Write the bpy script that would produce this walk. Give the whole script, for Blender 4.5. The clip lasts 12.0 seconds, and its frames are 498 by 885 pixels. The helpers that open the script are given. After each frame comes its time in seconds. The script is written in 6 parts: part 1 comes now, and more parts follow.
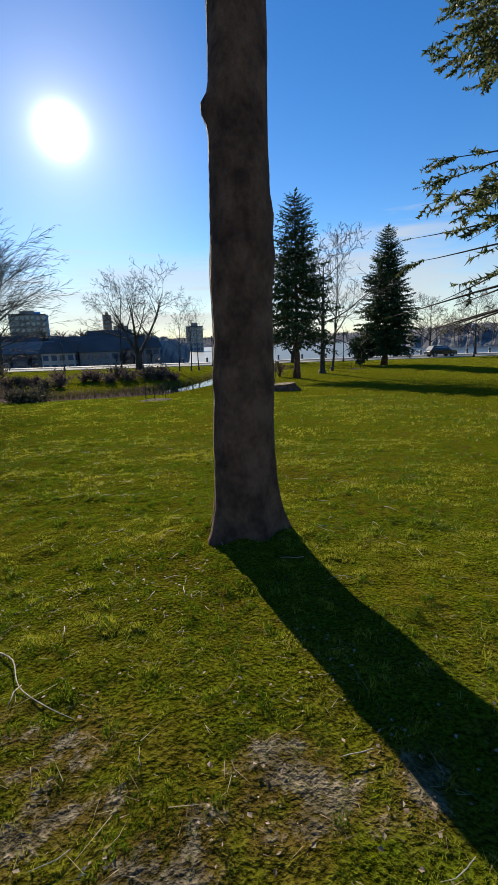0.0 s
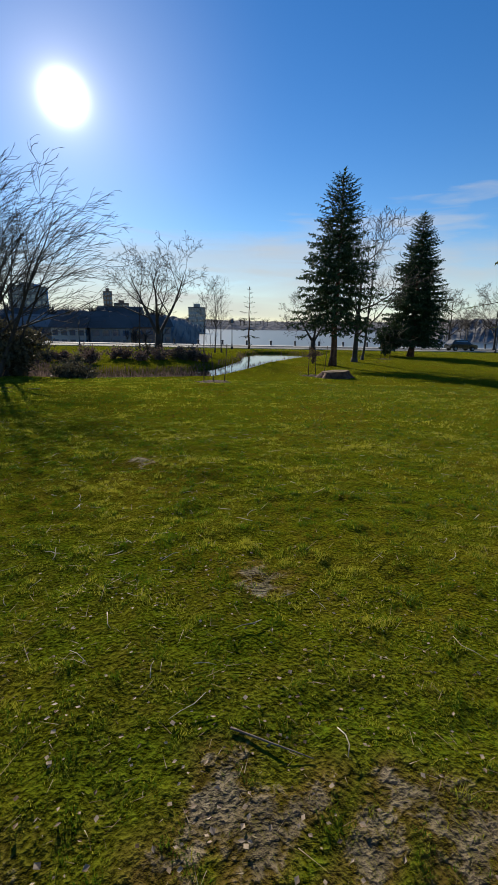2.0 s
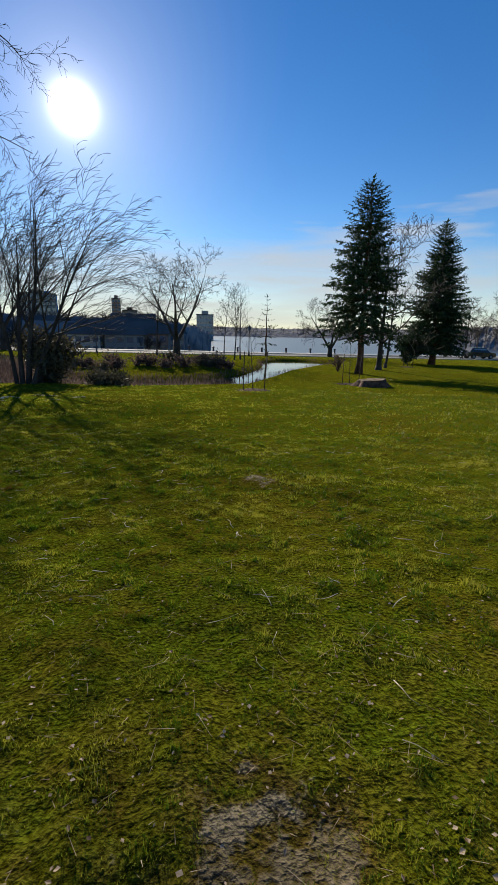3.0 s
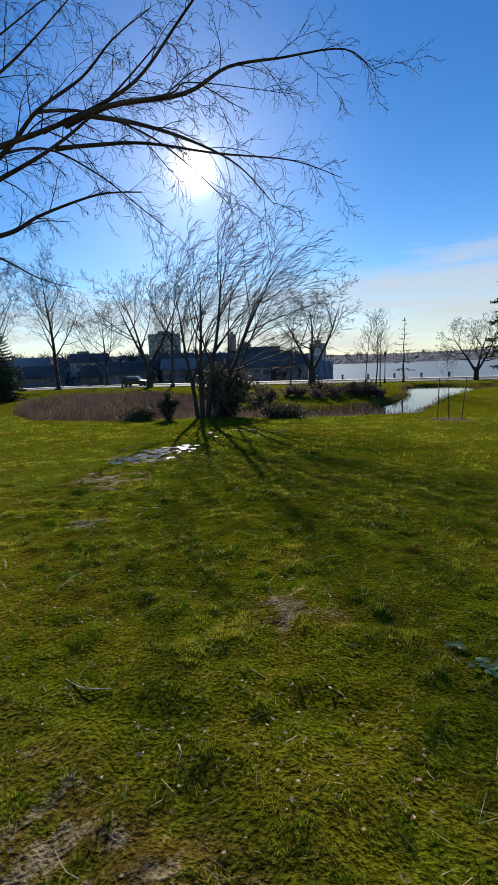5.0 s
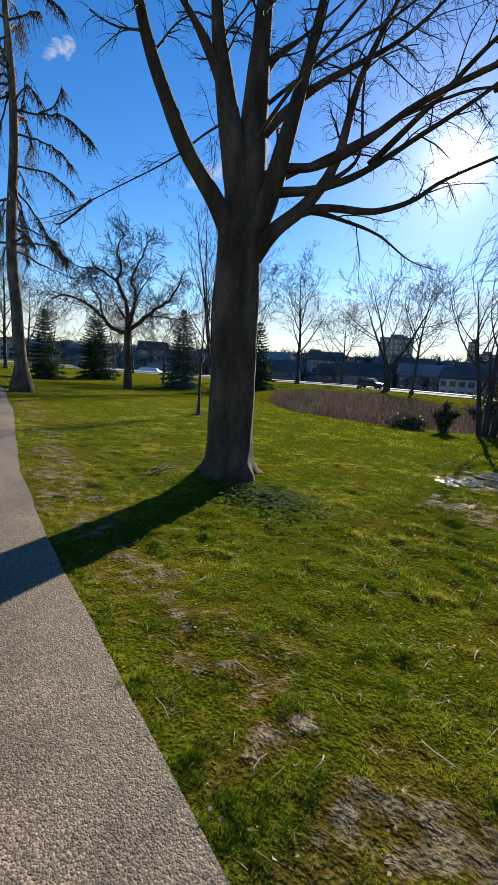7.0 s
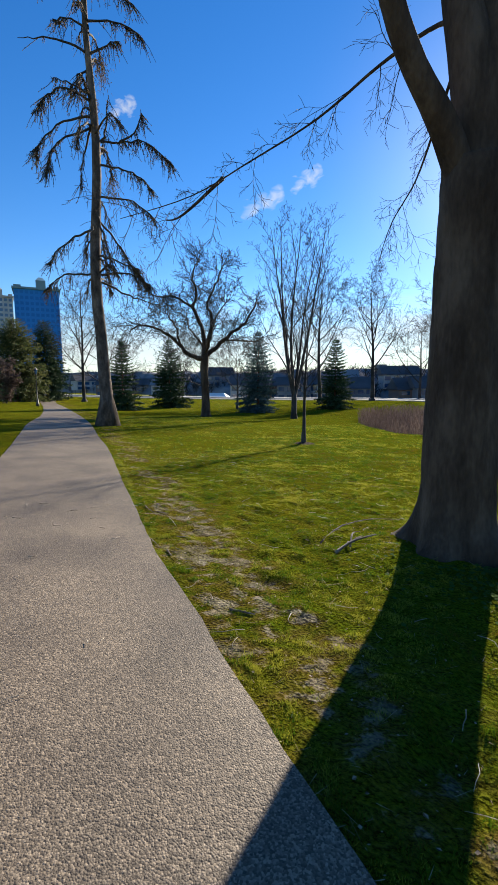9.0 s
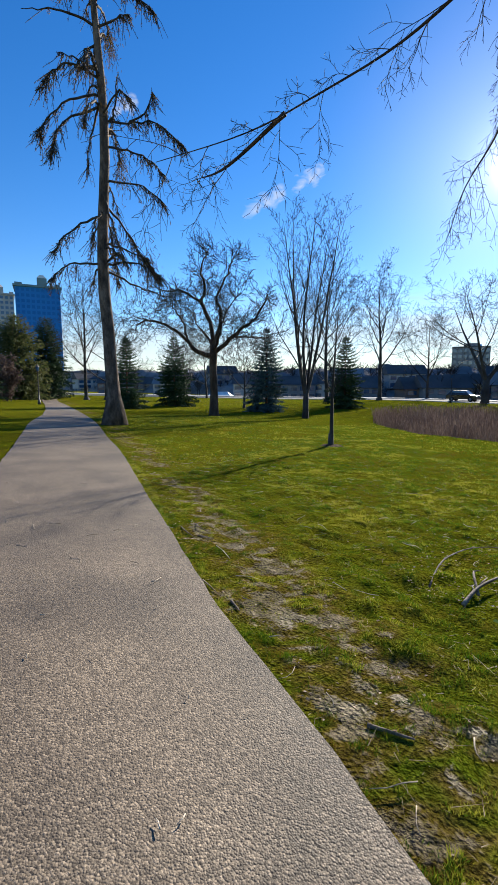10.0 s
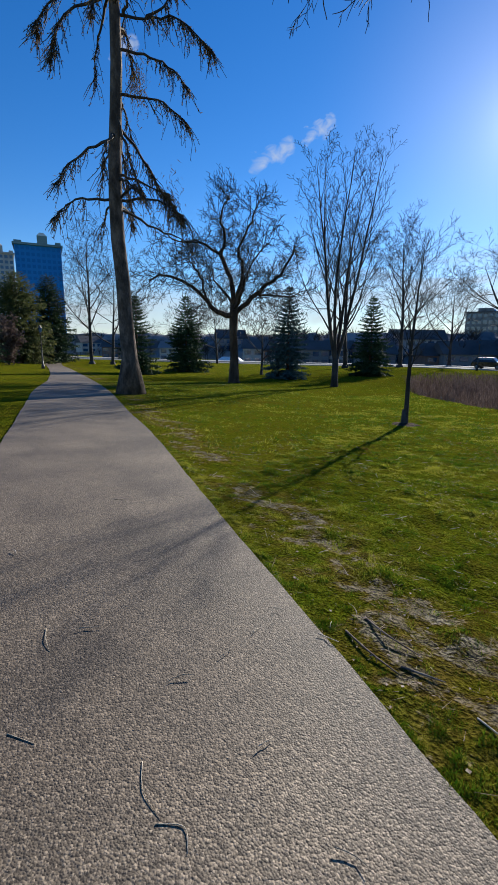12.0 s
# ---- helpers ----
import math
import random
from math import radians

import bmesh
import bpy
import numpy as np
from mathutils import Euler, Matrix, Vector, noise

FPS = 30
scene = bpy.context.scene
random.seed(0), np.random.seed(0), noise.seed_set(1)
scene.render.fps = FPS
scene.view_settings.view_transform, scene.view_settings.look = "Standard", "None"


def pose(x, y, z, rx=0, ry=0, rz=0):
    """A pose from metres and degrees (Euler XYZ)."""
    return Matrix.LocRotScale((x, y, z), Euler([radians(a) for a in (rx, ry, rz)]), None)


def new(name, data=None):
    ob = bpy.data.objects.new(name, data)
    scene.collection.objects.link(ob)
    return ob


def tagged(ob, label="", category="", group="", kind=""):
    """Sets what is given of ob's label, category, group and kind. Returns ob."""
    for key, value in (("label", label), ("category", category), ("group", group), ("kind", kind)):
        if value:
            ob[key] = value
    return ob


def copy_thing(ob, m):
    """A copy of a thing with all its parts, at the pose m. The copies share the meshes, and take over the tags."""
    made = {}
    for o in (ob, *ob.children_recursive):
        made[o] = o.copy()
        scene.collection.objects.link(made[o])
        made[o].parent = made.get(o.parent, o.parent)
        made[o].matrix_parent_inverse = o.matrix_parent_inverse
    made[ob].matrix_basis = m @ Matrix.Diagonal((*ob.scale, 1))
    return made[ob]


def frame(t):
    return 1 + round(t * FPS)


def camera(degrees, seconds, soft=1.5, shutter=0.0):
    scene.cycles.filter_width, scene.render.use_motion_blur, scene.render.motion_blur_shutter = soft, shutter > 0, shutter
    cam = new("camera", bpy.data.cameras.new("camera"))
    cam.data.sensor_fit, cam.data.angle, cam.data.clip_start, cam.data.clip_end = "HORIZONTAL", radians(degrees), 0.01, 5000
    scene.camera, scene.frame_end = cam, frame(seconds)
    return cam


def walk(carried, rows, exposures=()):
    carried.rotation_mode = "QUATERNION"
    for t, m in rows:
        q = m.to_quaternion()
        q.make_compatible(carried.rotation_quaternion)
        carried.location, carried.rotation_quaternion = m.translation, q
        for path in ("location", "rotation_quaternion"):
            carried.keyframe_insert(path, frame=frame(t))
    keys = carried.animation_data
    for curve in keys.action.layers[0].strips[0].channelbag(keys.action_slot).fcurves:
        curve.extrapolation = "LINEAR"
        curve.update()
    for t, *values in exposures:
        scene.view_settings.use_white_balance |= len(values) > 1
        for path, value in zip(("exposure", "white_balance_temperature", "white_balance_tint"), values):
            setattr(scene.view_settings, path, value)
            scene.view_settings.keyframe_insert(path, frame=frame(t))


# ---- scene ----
cam = camera(58.7, 12.0, soft=0.55)
PATH = [
    (0.0, pose(6.945, -1.854, 1.693, 77.39, 1.94, -5.55)),
    (0.5, pose(6.171, -1.633, 1.693, 75.79, 1.17, -5.06)),
    (1.0, pose(5.451, -1.375, 1.706, 76.14, 1.28, -4.69)),
    (1.5, pose(4.710, -1.136, 1.671, 75.73, 0.85, -5.55)),
    (2.0, pose(3.999, -0.849, 1.627, 75.47, -0.92, -5.78)),
    (2.5, pose(3.241, -0.546, 1.605, 75.38, -1.21, -5.85)),
    (2.7, pose(2.955, -0.426, 1.619, 75.59, -1.21, -5.68)),
    (4.3, pose(0.197, 0.423, 1.636, 79.83, 0.38, 4.51)),
    (4.5, pose(-0.109, 0.510, 1.657, 79.93, 0.87, 6.87)),
    (5.0, pose(-0.801, 0.648, 1.654, 80.08, 1.93, 8.51)),
    (5.5, pose(-1.505, 0.811, 1.618, 81.03, 1.99, 14.97)),
    (6.0, pose(-2.217, 0.905, 1.613, 81.56, 0.85, 24.32)),
    (6.5, pose(-2.867, 0.977, 1.581, 80.97, -1.42, 30.34)),
    (7.0, pose(-3.593, 1.133, 1.561, 79.95, -3.39, 36.40)),
    (7.5, pose(-4.360, 1.313, 1.558, 79.50, -2.96, 40.21)),
    (7.7, pose(-4.631, 1.416, 1.547, 80.43, -2.35, 41.29)),
    (9.3, pose(-6.672, 1.948, 1.478, 82.47, 0.11, 44.12)),
    (9.5, pose(-6.963, 2.033, 1.437, 82.38, 0.11, 44.16)),
    (10.0, pose(-7.619, 2.243, 1.420, 82.35, -0.19, 44.14)),
    (10.5, pose(-8.284, 2.554, 1.414, 82.00, -0.19, 44.11)),
    (11.0, pose(-8.996, 2.764, 1.374, 79.42, -1.08, 43.83)),
    (11.5, pose(-9.698, 3.038, 1.346, 79.26, -1.18, 43.65)),
    (12.0, pose(-10.398, 3.245, 1.336, 77.96, -0.64, 44.74)),
]
walk(cam, PATH, [(0.0, 1.0, 6960, 10), (1.0, 0.86, 6960, 10), (2.5, 0.75, 6960, 10), (4.5, 0.9, 6960, 10), (5.5, 0.97, 6960, 10), (7.5, 1.26, 6800, 10),
                 (9.5, 1.34, 6640, 10), (10.5, 1.16, 6360, 10), (11.0, 1.0, 6220, 10), (12.0, 0.86, 6130, 10)])

# ---- sky and sun ----
SUN_TURN, SUN_UP = radians(14.3), radians(21.9)   # turn is from +y towards -x
world = bpy.data.worlds.new("sky")
scene.world = world
world.use_nodes = True
wt = world.node_tree
sky = wt.nodes.new("ShaderNodeTexSky")
sky.sky_type, sky.sun_disc = "NISHITA", False
sky.sun_elevation, sky.sun_rotation = SUN_UP, -SUN_TURN
sky.altitude, sky.air_density, sky.dust_density, sky.ozone_density = 200, 1.0, 0.05, 3.5
sat = wt.nodes.new("ShaderNodeHueSaturation")
sat.inputs["Saturation"].default_value, sat.inputs["Hue"].default_value = 1.3, 0.509
wt.links.new(sky.outputs[0], sat.inputs["Color"])
wt.links.new(sat.outputs[0], wt.nodes["Background"].inputs[0])
wt.nodes["Background"].inputs[1].default_value = 0.075
sun_data = bpy.data.lights.new("sun", "SUN")
sun_data.energy, sun_data.angle, sun_data.color = 5.0, radians(0.55), (1.0, 0.93, 0.8)
SUN_WAY = Vector((-math.sin(SUN_TURN) * math.cos(SUN_UP), math.cos(SUN_TURN) * math.cos(SUN_UP), math.sin(SUN_UP)))
new("sun", sun_data).rotation_euler = SUN_WAY.to_track_quat("Z", "Y").to_euler()

R = random.Random(11)


# ---- materials ----
def mat(name, cols, scale=4.0, rough=0.8, bump=0.3, bump_scale=40.0, spec=0.3, metal=0.0, stretch=(1, 1, 1), island=0.0, fine=0.35, translucent=0.0, depth=0.02):
    """A surface whose colour wanders between cols at two scales, with relief."""
    m = bpy.data.materials.new(name)
    m.use_nodes = True
    nt = m.node_tree
    N, L = nt.nodes, nt.links
    bs = N["Principled BSDF"]
    geo = N.new("ShaderNodeNewGeometry")
    mp = N.new("ShaderNodeMapping")
    mp.inputs["Scale"].default_value = stretch
    L.new(geo.outputs["Position"], mp.inputs["Vector"])
    n1, n2 = N.new("ShaderNodeTexNoise"), N.new("ShaderNodeTexNoise")
    for n, s, d in ((n1, scale, 4), (n2, bump_scale, 6)):
        n.inputs["Scale"].default_value, n.inputs["Detail"].default_value = s, d
        L.new(mp.outputs[0], n.inputs["Vector"])
    mx = N.new("ShaderNodeMath")
    mx.operation = "MULTIPLY_ADD"
    L.new(n2.outputs["Fac"], mx.inputs[0])
    mx.inputs[1].default_value = fine
    L.new(n1.outputs["Fac"], mx.inputs[2])
    last = mx.outputs[0]
    if island:
        ad = N.new("ShaderNodeMath")
        ad.operation = "MULTIPLY_ADD"
        L.new(geo.outputs["Random Per Island"], ad.inputs[0])
        ad.inputs[1].default_value = island
        L.new(last, ad.inputs[2])
        last = ad.outputs[0]
    ramp = N.new("ShaderNodeValToRGB")
    lo, hi = 0.36 + fine * 0.35, 0.64 + fine * 0.65 + island
    el = ramp.color_ramp.elements
    while len(el) < len(cols):
        el.new(0.5)
    for i, c in enumerate(cols):
        el[i].position = max(0.0, min(1.0, lo + (min(hi, 1.0) - lo) * i / max(1, len(cols) - 1)))
        el[i].color = (*c, 1)
    L.new(last, ramp.inputs[0])
    L.new(ramp.outputs[0], bs.inputs["Base Color"])
    bs.inputs["Roughness"].default_value, bs.inputs["Metallic"].default_value = rough, metal
    bs.inputs["Specular IOR Level"].default_value = spec
    if bump:
        bp = N.new("ShaderNodeBump")
        bp.inputs["Strength"].default_value, bp.inputs["Distance"].default_value = bump, depth
        L.new(n2.outputs["Fac"], bp.inputs["Height"])
        L.new(bp.outputs[0], bs.inputs["Normal"])
    if translucent:
        tr, ms = N.new("ShaderNodeBsdfTranslucent"), N.new("ShaderNodeMixShader")
        L.new(ramp.outputs[0], tr.inputs["Color"])
        ms.inputs[0].default_value = translucent
        L.new(bs.outputs[0], ms.inputs[1])
        L.new(tr.outputs[0], ms.inputs[2])
        L.new(ms.outputs[0], N["Material Output"].inputs["Surface"])
    return m


M_BARK = mat("spruce_bark", [(0.05, 0.023, 0.014), (0.105, 0.051, 0.031), (0.175, 0.09, 0.056)], 5, 0.95, 1.0, 26, stretch=(1, 1, 0.75), depth=0.04)
M_MAPLE = mat("maple_bark", [(0.034, 0.019, 0.011), (0.068, 0.042, 0.027), (0.12, 0.08, 0.055)], 4, 0.92, 0.9, 34, stretch=(1, 1, 0.3), depth=0.02)
M_LARCHBARK = mat("larch_bark", [(0.045, 0.032, 0.025), (0.1, 0.072, 0.056), (0.19, 0.14, 0.11)], 4, 0.95, 0.9, 24, stretch=(1, 1, 0.5), depth=0.03)
M_TWIG = mat("twig_bark", [(0.025, 0.018, 0.014), (0.055, 0.04, 0.031), (0.095, 0.072, 0.055)], 3, 0.85, 0.3, 60)
M_FARBARK = mat("far_bark", [(0.02, 0.016, 0.014), (0.042, 0.035, 0.031), (0.075, 0.064, 0.056)], 0.8, 0.9, 0.3, 12)
M_STICK = mat("dead_stick", [(0.06, 0.042, 0.03), (0.14, 0.105, 0.08), (0.26, 0.21, 0.165)], 6, 0.85, 0.5, 60)
M_PALETWIG = mat("dry_wood", [(0.2, 0.15, 0.1), (0.36, 0.3, 0.22), (0.5, 0.44, 0.36)], 6, 0.8, 0.5, 60)
M_SPRUCE = mat("spruce_needles", [(0.012, 0.028, 0.014), (0.03, 0.058, 0.026), (0.06, 0.09, 0.04)], 1.2, 0.6, 0, 20, spec=0.06, island=0.25, translucent=0.1)
M_FIR = mat("fir_needles", [(0.03, 0.045, 0.016), (0.065, 0.085, 0.03), (0.12, 0.12, 0.045)], 1.2, 0.6, 0, 20, spec=0.08, island=0.3, translucent=0.4)
M_BLUESPRUCE = mat("blue_spruce_needles", [(0.03, 0.06, 0.06), (0.06, 0.1, 0.1), (0.1, 0.15, 0.15)], 1.2, 0.6, 0, 20, spec=0.06, island=0.25, translucent=0.2)
M_LARCH = mat("larch_tufts", [(0.04, 0.026, 0.016), (0.1, 0.066, 0.034), (0.18, 0.12, 0.055)], 1.5, 0.8, 0, 20, spec=0.06, island=0.3, translucent=0.25)
M_EVER = mat("evergreen_shrub", [(0.03, 0.03, 0.02), (0.065, 0.06, 0.038), (0.12, 0.105, 0.065)], 1.5, 0.7, 0, 20, spec=0.06, island=0.25, translucent=0.15)
M_REED = mat("dead_reeds", [(0.045, 0.03, 0.026), (0.1, 0.068, 0.058), (0.19, 0.14, 0.115)], 0.8, 0.8, 0, 20, spec=0.06, island=0.3, translucent=0.25)
M_GRASS = mat("grass_blades", [(0.085, 0.042, 0.01), (0.15, 0.085, 0.013), (0.13, 0.118, 0.007), (0.075, 0.13, 0.005), (0.022, 0.076, 0.005), (0.092, 0.15, 0.006), (0.29, 0.28, 0.03)], 1.1, 0.5, 0, 9, spec=0.12, island=0.22, fine=0.6, translucent=0.44)
M_STRAW = mat("dry_straw", [(0.08, 0.052, 0.026), (0.18, 0.125, 0.062), (0.36, 0.28, 0.17)], 3, 0.7, 0, 20, island=0.35, translucent=0.2)
M_LEAF = mat("dead_leaf", [(0.06, 0.034, 0.02), (0.13, 0.085, 0.05), (0.32, 0.25, 0.18)], 6, 0.75, 0.3, 40, spec=0.12, island=0.5, translucent=0.15)
M_CLOVER = mat("ground_cover", [(0.025, 0.05, 0.01), (0.04, 0.08, 0.015), (0.06, 0.1, 0.025)], 6, 0.9, 0, 40, spec=0.02, island=0.4, translucent=0.25)
M_CONC = mat("pale_concrete", [(0.3, 0.29, 0.27), (0.42, 0.41, 0.39), (0.52, 0.51, 0.49)], 0.6, 0.9, 0.2, 8, spec=0.08)
M_ROAD = mat("road_asphalt", [(0.05, 0.05, 0.052), (0.09, 0.09, 0.092)], 0.4, 0.9, 0.2, 6, spec=0.08)
M_STONE = mat("grey_stone", [(0.14, 0.13, 0.12), (0.26, 0.25, 0.23), (0.38, 0.37, 0.35)], 2, 0.8, 0.5, 20)
M_IRON = mat("black_iron", [(0.012, 0.012, 0.013), (0.03, 0.03, 0.032)], 4, 0.5, 0.1, 40, spec=0.5)
M_STUMP = mat("cut_wood", [(0.08, 0.058, 0.04), (0.17, 0.13, 0.09), (0.27, 0.215, 0.155)], 3, 0.9, 0.5, 30, spec=0.03, stretch=(1, 1, 0.2))
M_MULCH = mat("bark_mulch", [(0.03, 0.02, 0.014), (0.07, 0.048, 0.034), (0.16, 0.12, 0.085)], 9, 0.95, 0.9, 50, spec=0.02, depth=0.03)
M_WALL_A = mat("pale_render_wall", [(0.32, 0.31, 0.3), (0.45, 0.44, 0.43)], 0.15, 0.8, 0.1, 4)
M_WALL_B = mat("brick_wall", [(0.14, 0.09, 0.075), (0.25, 0.17, 0.14)], 0.2, 0.85, 0.1, 6)
M_WALL_C = mat("grey_wall", [(0.15, 0.155, 0.165), (0.25, 0.255, 0.265)], 0.15, 0.8, 0.1, 4)
M_ROOF = mat("dark_roof", [(0.05, 0.05, 0.055), (0.1, 0.1, 0.105)], 0.2, 0.8, 0.1, 6)
M_COPPER = mat("green_copper_roof", [(0.09, 0.17, 0.2), (0.15, 0.25, 0.28)], 0.1, 0.5, 0.1, 4)
M_TOWER = mat("blue_curtain_wall", [(0.012, 0.17, 0.5), (0.02, 0.21, 0.58)], 0.05, 0.6, 0.05, 2, spec=0.15)
M_GLASS = mat("window_glass", [(0.02, 0.06, 0.13), (0.035, 0.09, 0.18)], 0.3, 0.08, 0, 4, spec=0.8)
M_BLUEGLASS = mat("blue_tower_glass", [(0.008, 0.14, 0.44), (0.014, 0.17, 0.5)], 0.1, 0.5, 0, 4, spec=0.15)
M_WHITE = mat("white_paint", [(0.7, 0.7, 0.69), (0.82, 0.82, 0.8)], 1, 0.5, 0.05, 10)
M_CAR = mat("dark_car_paint", [(0.012, 0.013, 0.016), (0.022, 0.024, 0.028)], 1, 0.2, 0, 10, spec=0.7)
M_RUBBER = mat("tyre_rubber", [(0.012, 0.012, 0.012), (0.022, 0.022, 0.022)], 5, 0.85, 0.1, 30)
M_HILL = mat("wooded_hill", [(0.1, 0.1, 0.105), (0.18, 0.18, 0.185), (0.28, 0.275, 0.27)], 0.12, 1.0, 0.5, 0.6, depth=0.8, spec=0.0)
M_WOOD = mat("bench_wood", [(0.16, 0.1, 0.06), (0.28, 0.19, 0.12)], 4, 0.6, 0.3, 40)


def water_mat(name, rough, bump, scale, col=(0.012, 0.016, 0.017)):
    m = bpy.data.materials.new(name)
    m.use_nodes = True
    N, L = m.node_tree.nodes, m.node_tree.links
    bs = N["Principled BSDF"]
    bs.inputs["Base Color"].default_value, bs.inputs["Roughness"].default_value = (*col, 1), rough
    bs.inputs["IOR"].default_value = 1.33
    geo, nz, bp = N.new("ShaderNodeNewGeometry"), N.new("ShaderNodeTexNoise"), N.new("ShaderNodeBump")
    L.new(geo.outputs["Position"], nz.inputs["Vector"])
    nz.inputs["Scale"].default_value, nz.inputs["Detail"].default_value = scale, 4
    L.new(nz.outputs["Fac"], bp.inputs["Height"])
    bp.inputs["Strength"].default_value, bp.inputs["Distance"].default_value = bump, 0.05
    L.new(bp.outputs[0], bs.inputs["Normal"])
    return m


M_POND = water_mat("pond_water", 0.04, 0.15, 1.2)
M_LAKE = water_mat("lake_water", 0.3, 0.5, 0.25, (0.03, 0.04, 0.045))
M_PUDDLE = water_mat("puddle_water", 0.12, 0.2, 22, (0.03, 0.028, 0.022))


def lawn_mat():
    m = bpy.data.materials.new("lawn")
    m.use_nodes = True
    N, L = m.node_tree.nodes, m.node_tree.links
    bs = N["Principled BSDF"]
    geo = N.new("ShaderNodeNewGeometry")

    def noise_at(s, d=5):
        n = N.new("ShaderNodeTexNoise")
        n.inputs["Scale"].default_value, n.inputs["Detail"].default_value = s, d
        L.new(geo.outputs["Position"], n.inputs["Vector"])
        return n.outputs["Fac"]

    def ramp(fac, stops):
        r = N.new("ShaderNodeValToRGB")
        e = r.color_ramp.elements
        while len(e) < len(stops):
            e.new(0.5)
        for i, (p, c) in enumerate(stops):
            e[i].position, e[i].color = p, (*c, 1)
        L.new(fac, r.inputs[0])
        return r.outputs[0]

    def mix(fac, a, b, mode="MIX"):
        x = N.new("ShaderNodeMix")
        x.data_type, x.blend_type = "RGBA", mode
        if isinstance(fac, float):
            x.inputs[0].default_value = fac
        else:
            L.new(fac, x.inputs[0])
        L.new(a, x.inputs[6])
        L.new(b, x.inputs[7])
        return x.outputs[2]

    broad, mid, fine, clump = noise_at(0.35), noise_at(2.6), noise_at(48, 8), noise_at(9, 6)
    green = ramp(broad, [(0.3, (0.16, 0.115, 0.014)), (0.45, (0.14, 0.16, 0.009)), (0.6, (0.09, 0.155, 0.008)), (0.75, (0.19, 0.165, 0.012))])
    patchy = ramp(mid, [(0.34, (0.1, 0.055, 0.015)), (0.48, (0.08, 0.066, 0.009)), (0.56, (0.05, 0.072, 0.006)), (0.7, (0.018, 0.048, 0.005))])
    tufty = ramp(clump, [(0.36, (0.045, 0.025, 0.01)), (0.46, (0.027, 0.027, 0.005)), (0.54, (0.036, 0.042, 0.005)), (0.66, (0.014, 0.03, 0.004))])
    turf = mix(0.5, mix(0.5, green, patchy), tufty)
    speck = ramp(fine, [(0.38, (0.1, 0.1, 0.09)), (0.5, (0.8, 0.8, 0.8)), (0.64, (1.8, 1.8, 1.6))])
    turf = mix(0.75, turf, speck, "MULTIPLY")
    soil = mix(0.55, ramp(clump, [(0.32, (0.036, 0.026, 0.018)), (0.52, (0.1, 0.076, 0.053)), (0.72, (0.2, 0.157, 0.112))]), speck, "MULTIPLY")
    at = N.new("ShaderNodeAttribute")
    at.attribute_name = "mud"
    add = N.new("ShaderNodeMath")
    add.operation = "MULTIPLY_ADD"
    L.new(fine, add.inputs[0])
    add.inputs[1].default_value = 0.7
    wear = N.new("ShaderNodeMath")
    wear.operation = "MULTIPLY_ADD"
    L.new(clump, wear.inputs[0])
    wear.inputs[1].default_value = 1.3
    base = N.new("ShaderNodeMath")
    base.operation = "SUBTRACT"
    L.new(at.outputs["Fac"], base.inputs[0])
    base.inputs[1].default_value = 0.65
    L.new(base.outputs[0], wear.inputs[2])
    L.new(wear.outputs[0], add.inputs[2])
    thatch = mix(0.6, ramp(clump, [(0.35, (0.06, 0.036, 0.013)), (0.65, (0.15, 0.09, 0.03))]), speck, "MULTIPLY")
    turf = mix(ramp(at.outputs["Fac"], [(0.02, (0, 0, 0)), (0.35, (0.8, 0.8, 0.8))]), turf, thatch)
    mask = ramp(add.outputs[0], [(0.7, (0, 0, 0)), (0.9, (1, 1, 1))])
    L.new(mix(mask, turf, soil), bs.inputs["Base Color"])
    gl = N.new("ShaderNodeMapRange")
    L.new(mask, gl.inputs[0])
    gl.inputs["To Min"].default_value, gl.inputs["To Max"].default_value = 0.0, 0.1
    L.new(gl.outputs[0], bs.inputs["Specular IOR Level"])
    dry = ramp(mid, [(0.0, (1, 1, 1)), (1.0, (1, 1, 1))])
    wet = mix(mask, dry, ramp(mid, [(0.5, (0.95, 0.95, 0.95)), (0.66, (0.45, 0.45, 0.45))]))
    L.new(wet, bs.inputs["Roughness"])
    bs.inputs["Sheen Weight"].default_value, bs.inputs["Sheen Roughness"].default_value = 0.16, 0.35
    bs.inputs["Sheen Tint"].default_value = (0.95, 0.9, 0.02, 1)
    bp = N.new("ShaderNodeBump")
    bp.inputs["Strength"].default_value, bp.inputs["Distance"].default_value = 1.0, 0.065
    hs = N.new("ShaderNodeMath")
    hs.operation = "MULTIPLY_ADD"
    L.new(noise_at(8, 6), hs.inputs[0])
    hs.inputs[1].default_value = 2.2
    L.new(fine, hs.inputs[2])
    L.new(hs.outputs[0], bp.inputs["Height"])
    L.new(bp.outputs[0], bs.inputs["Normal"])
    return m


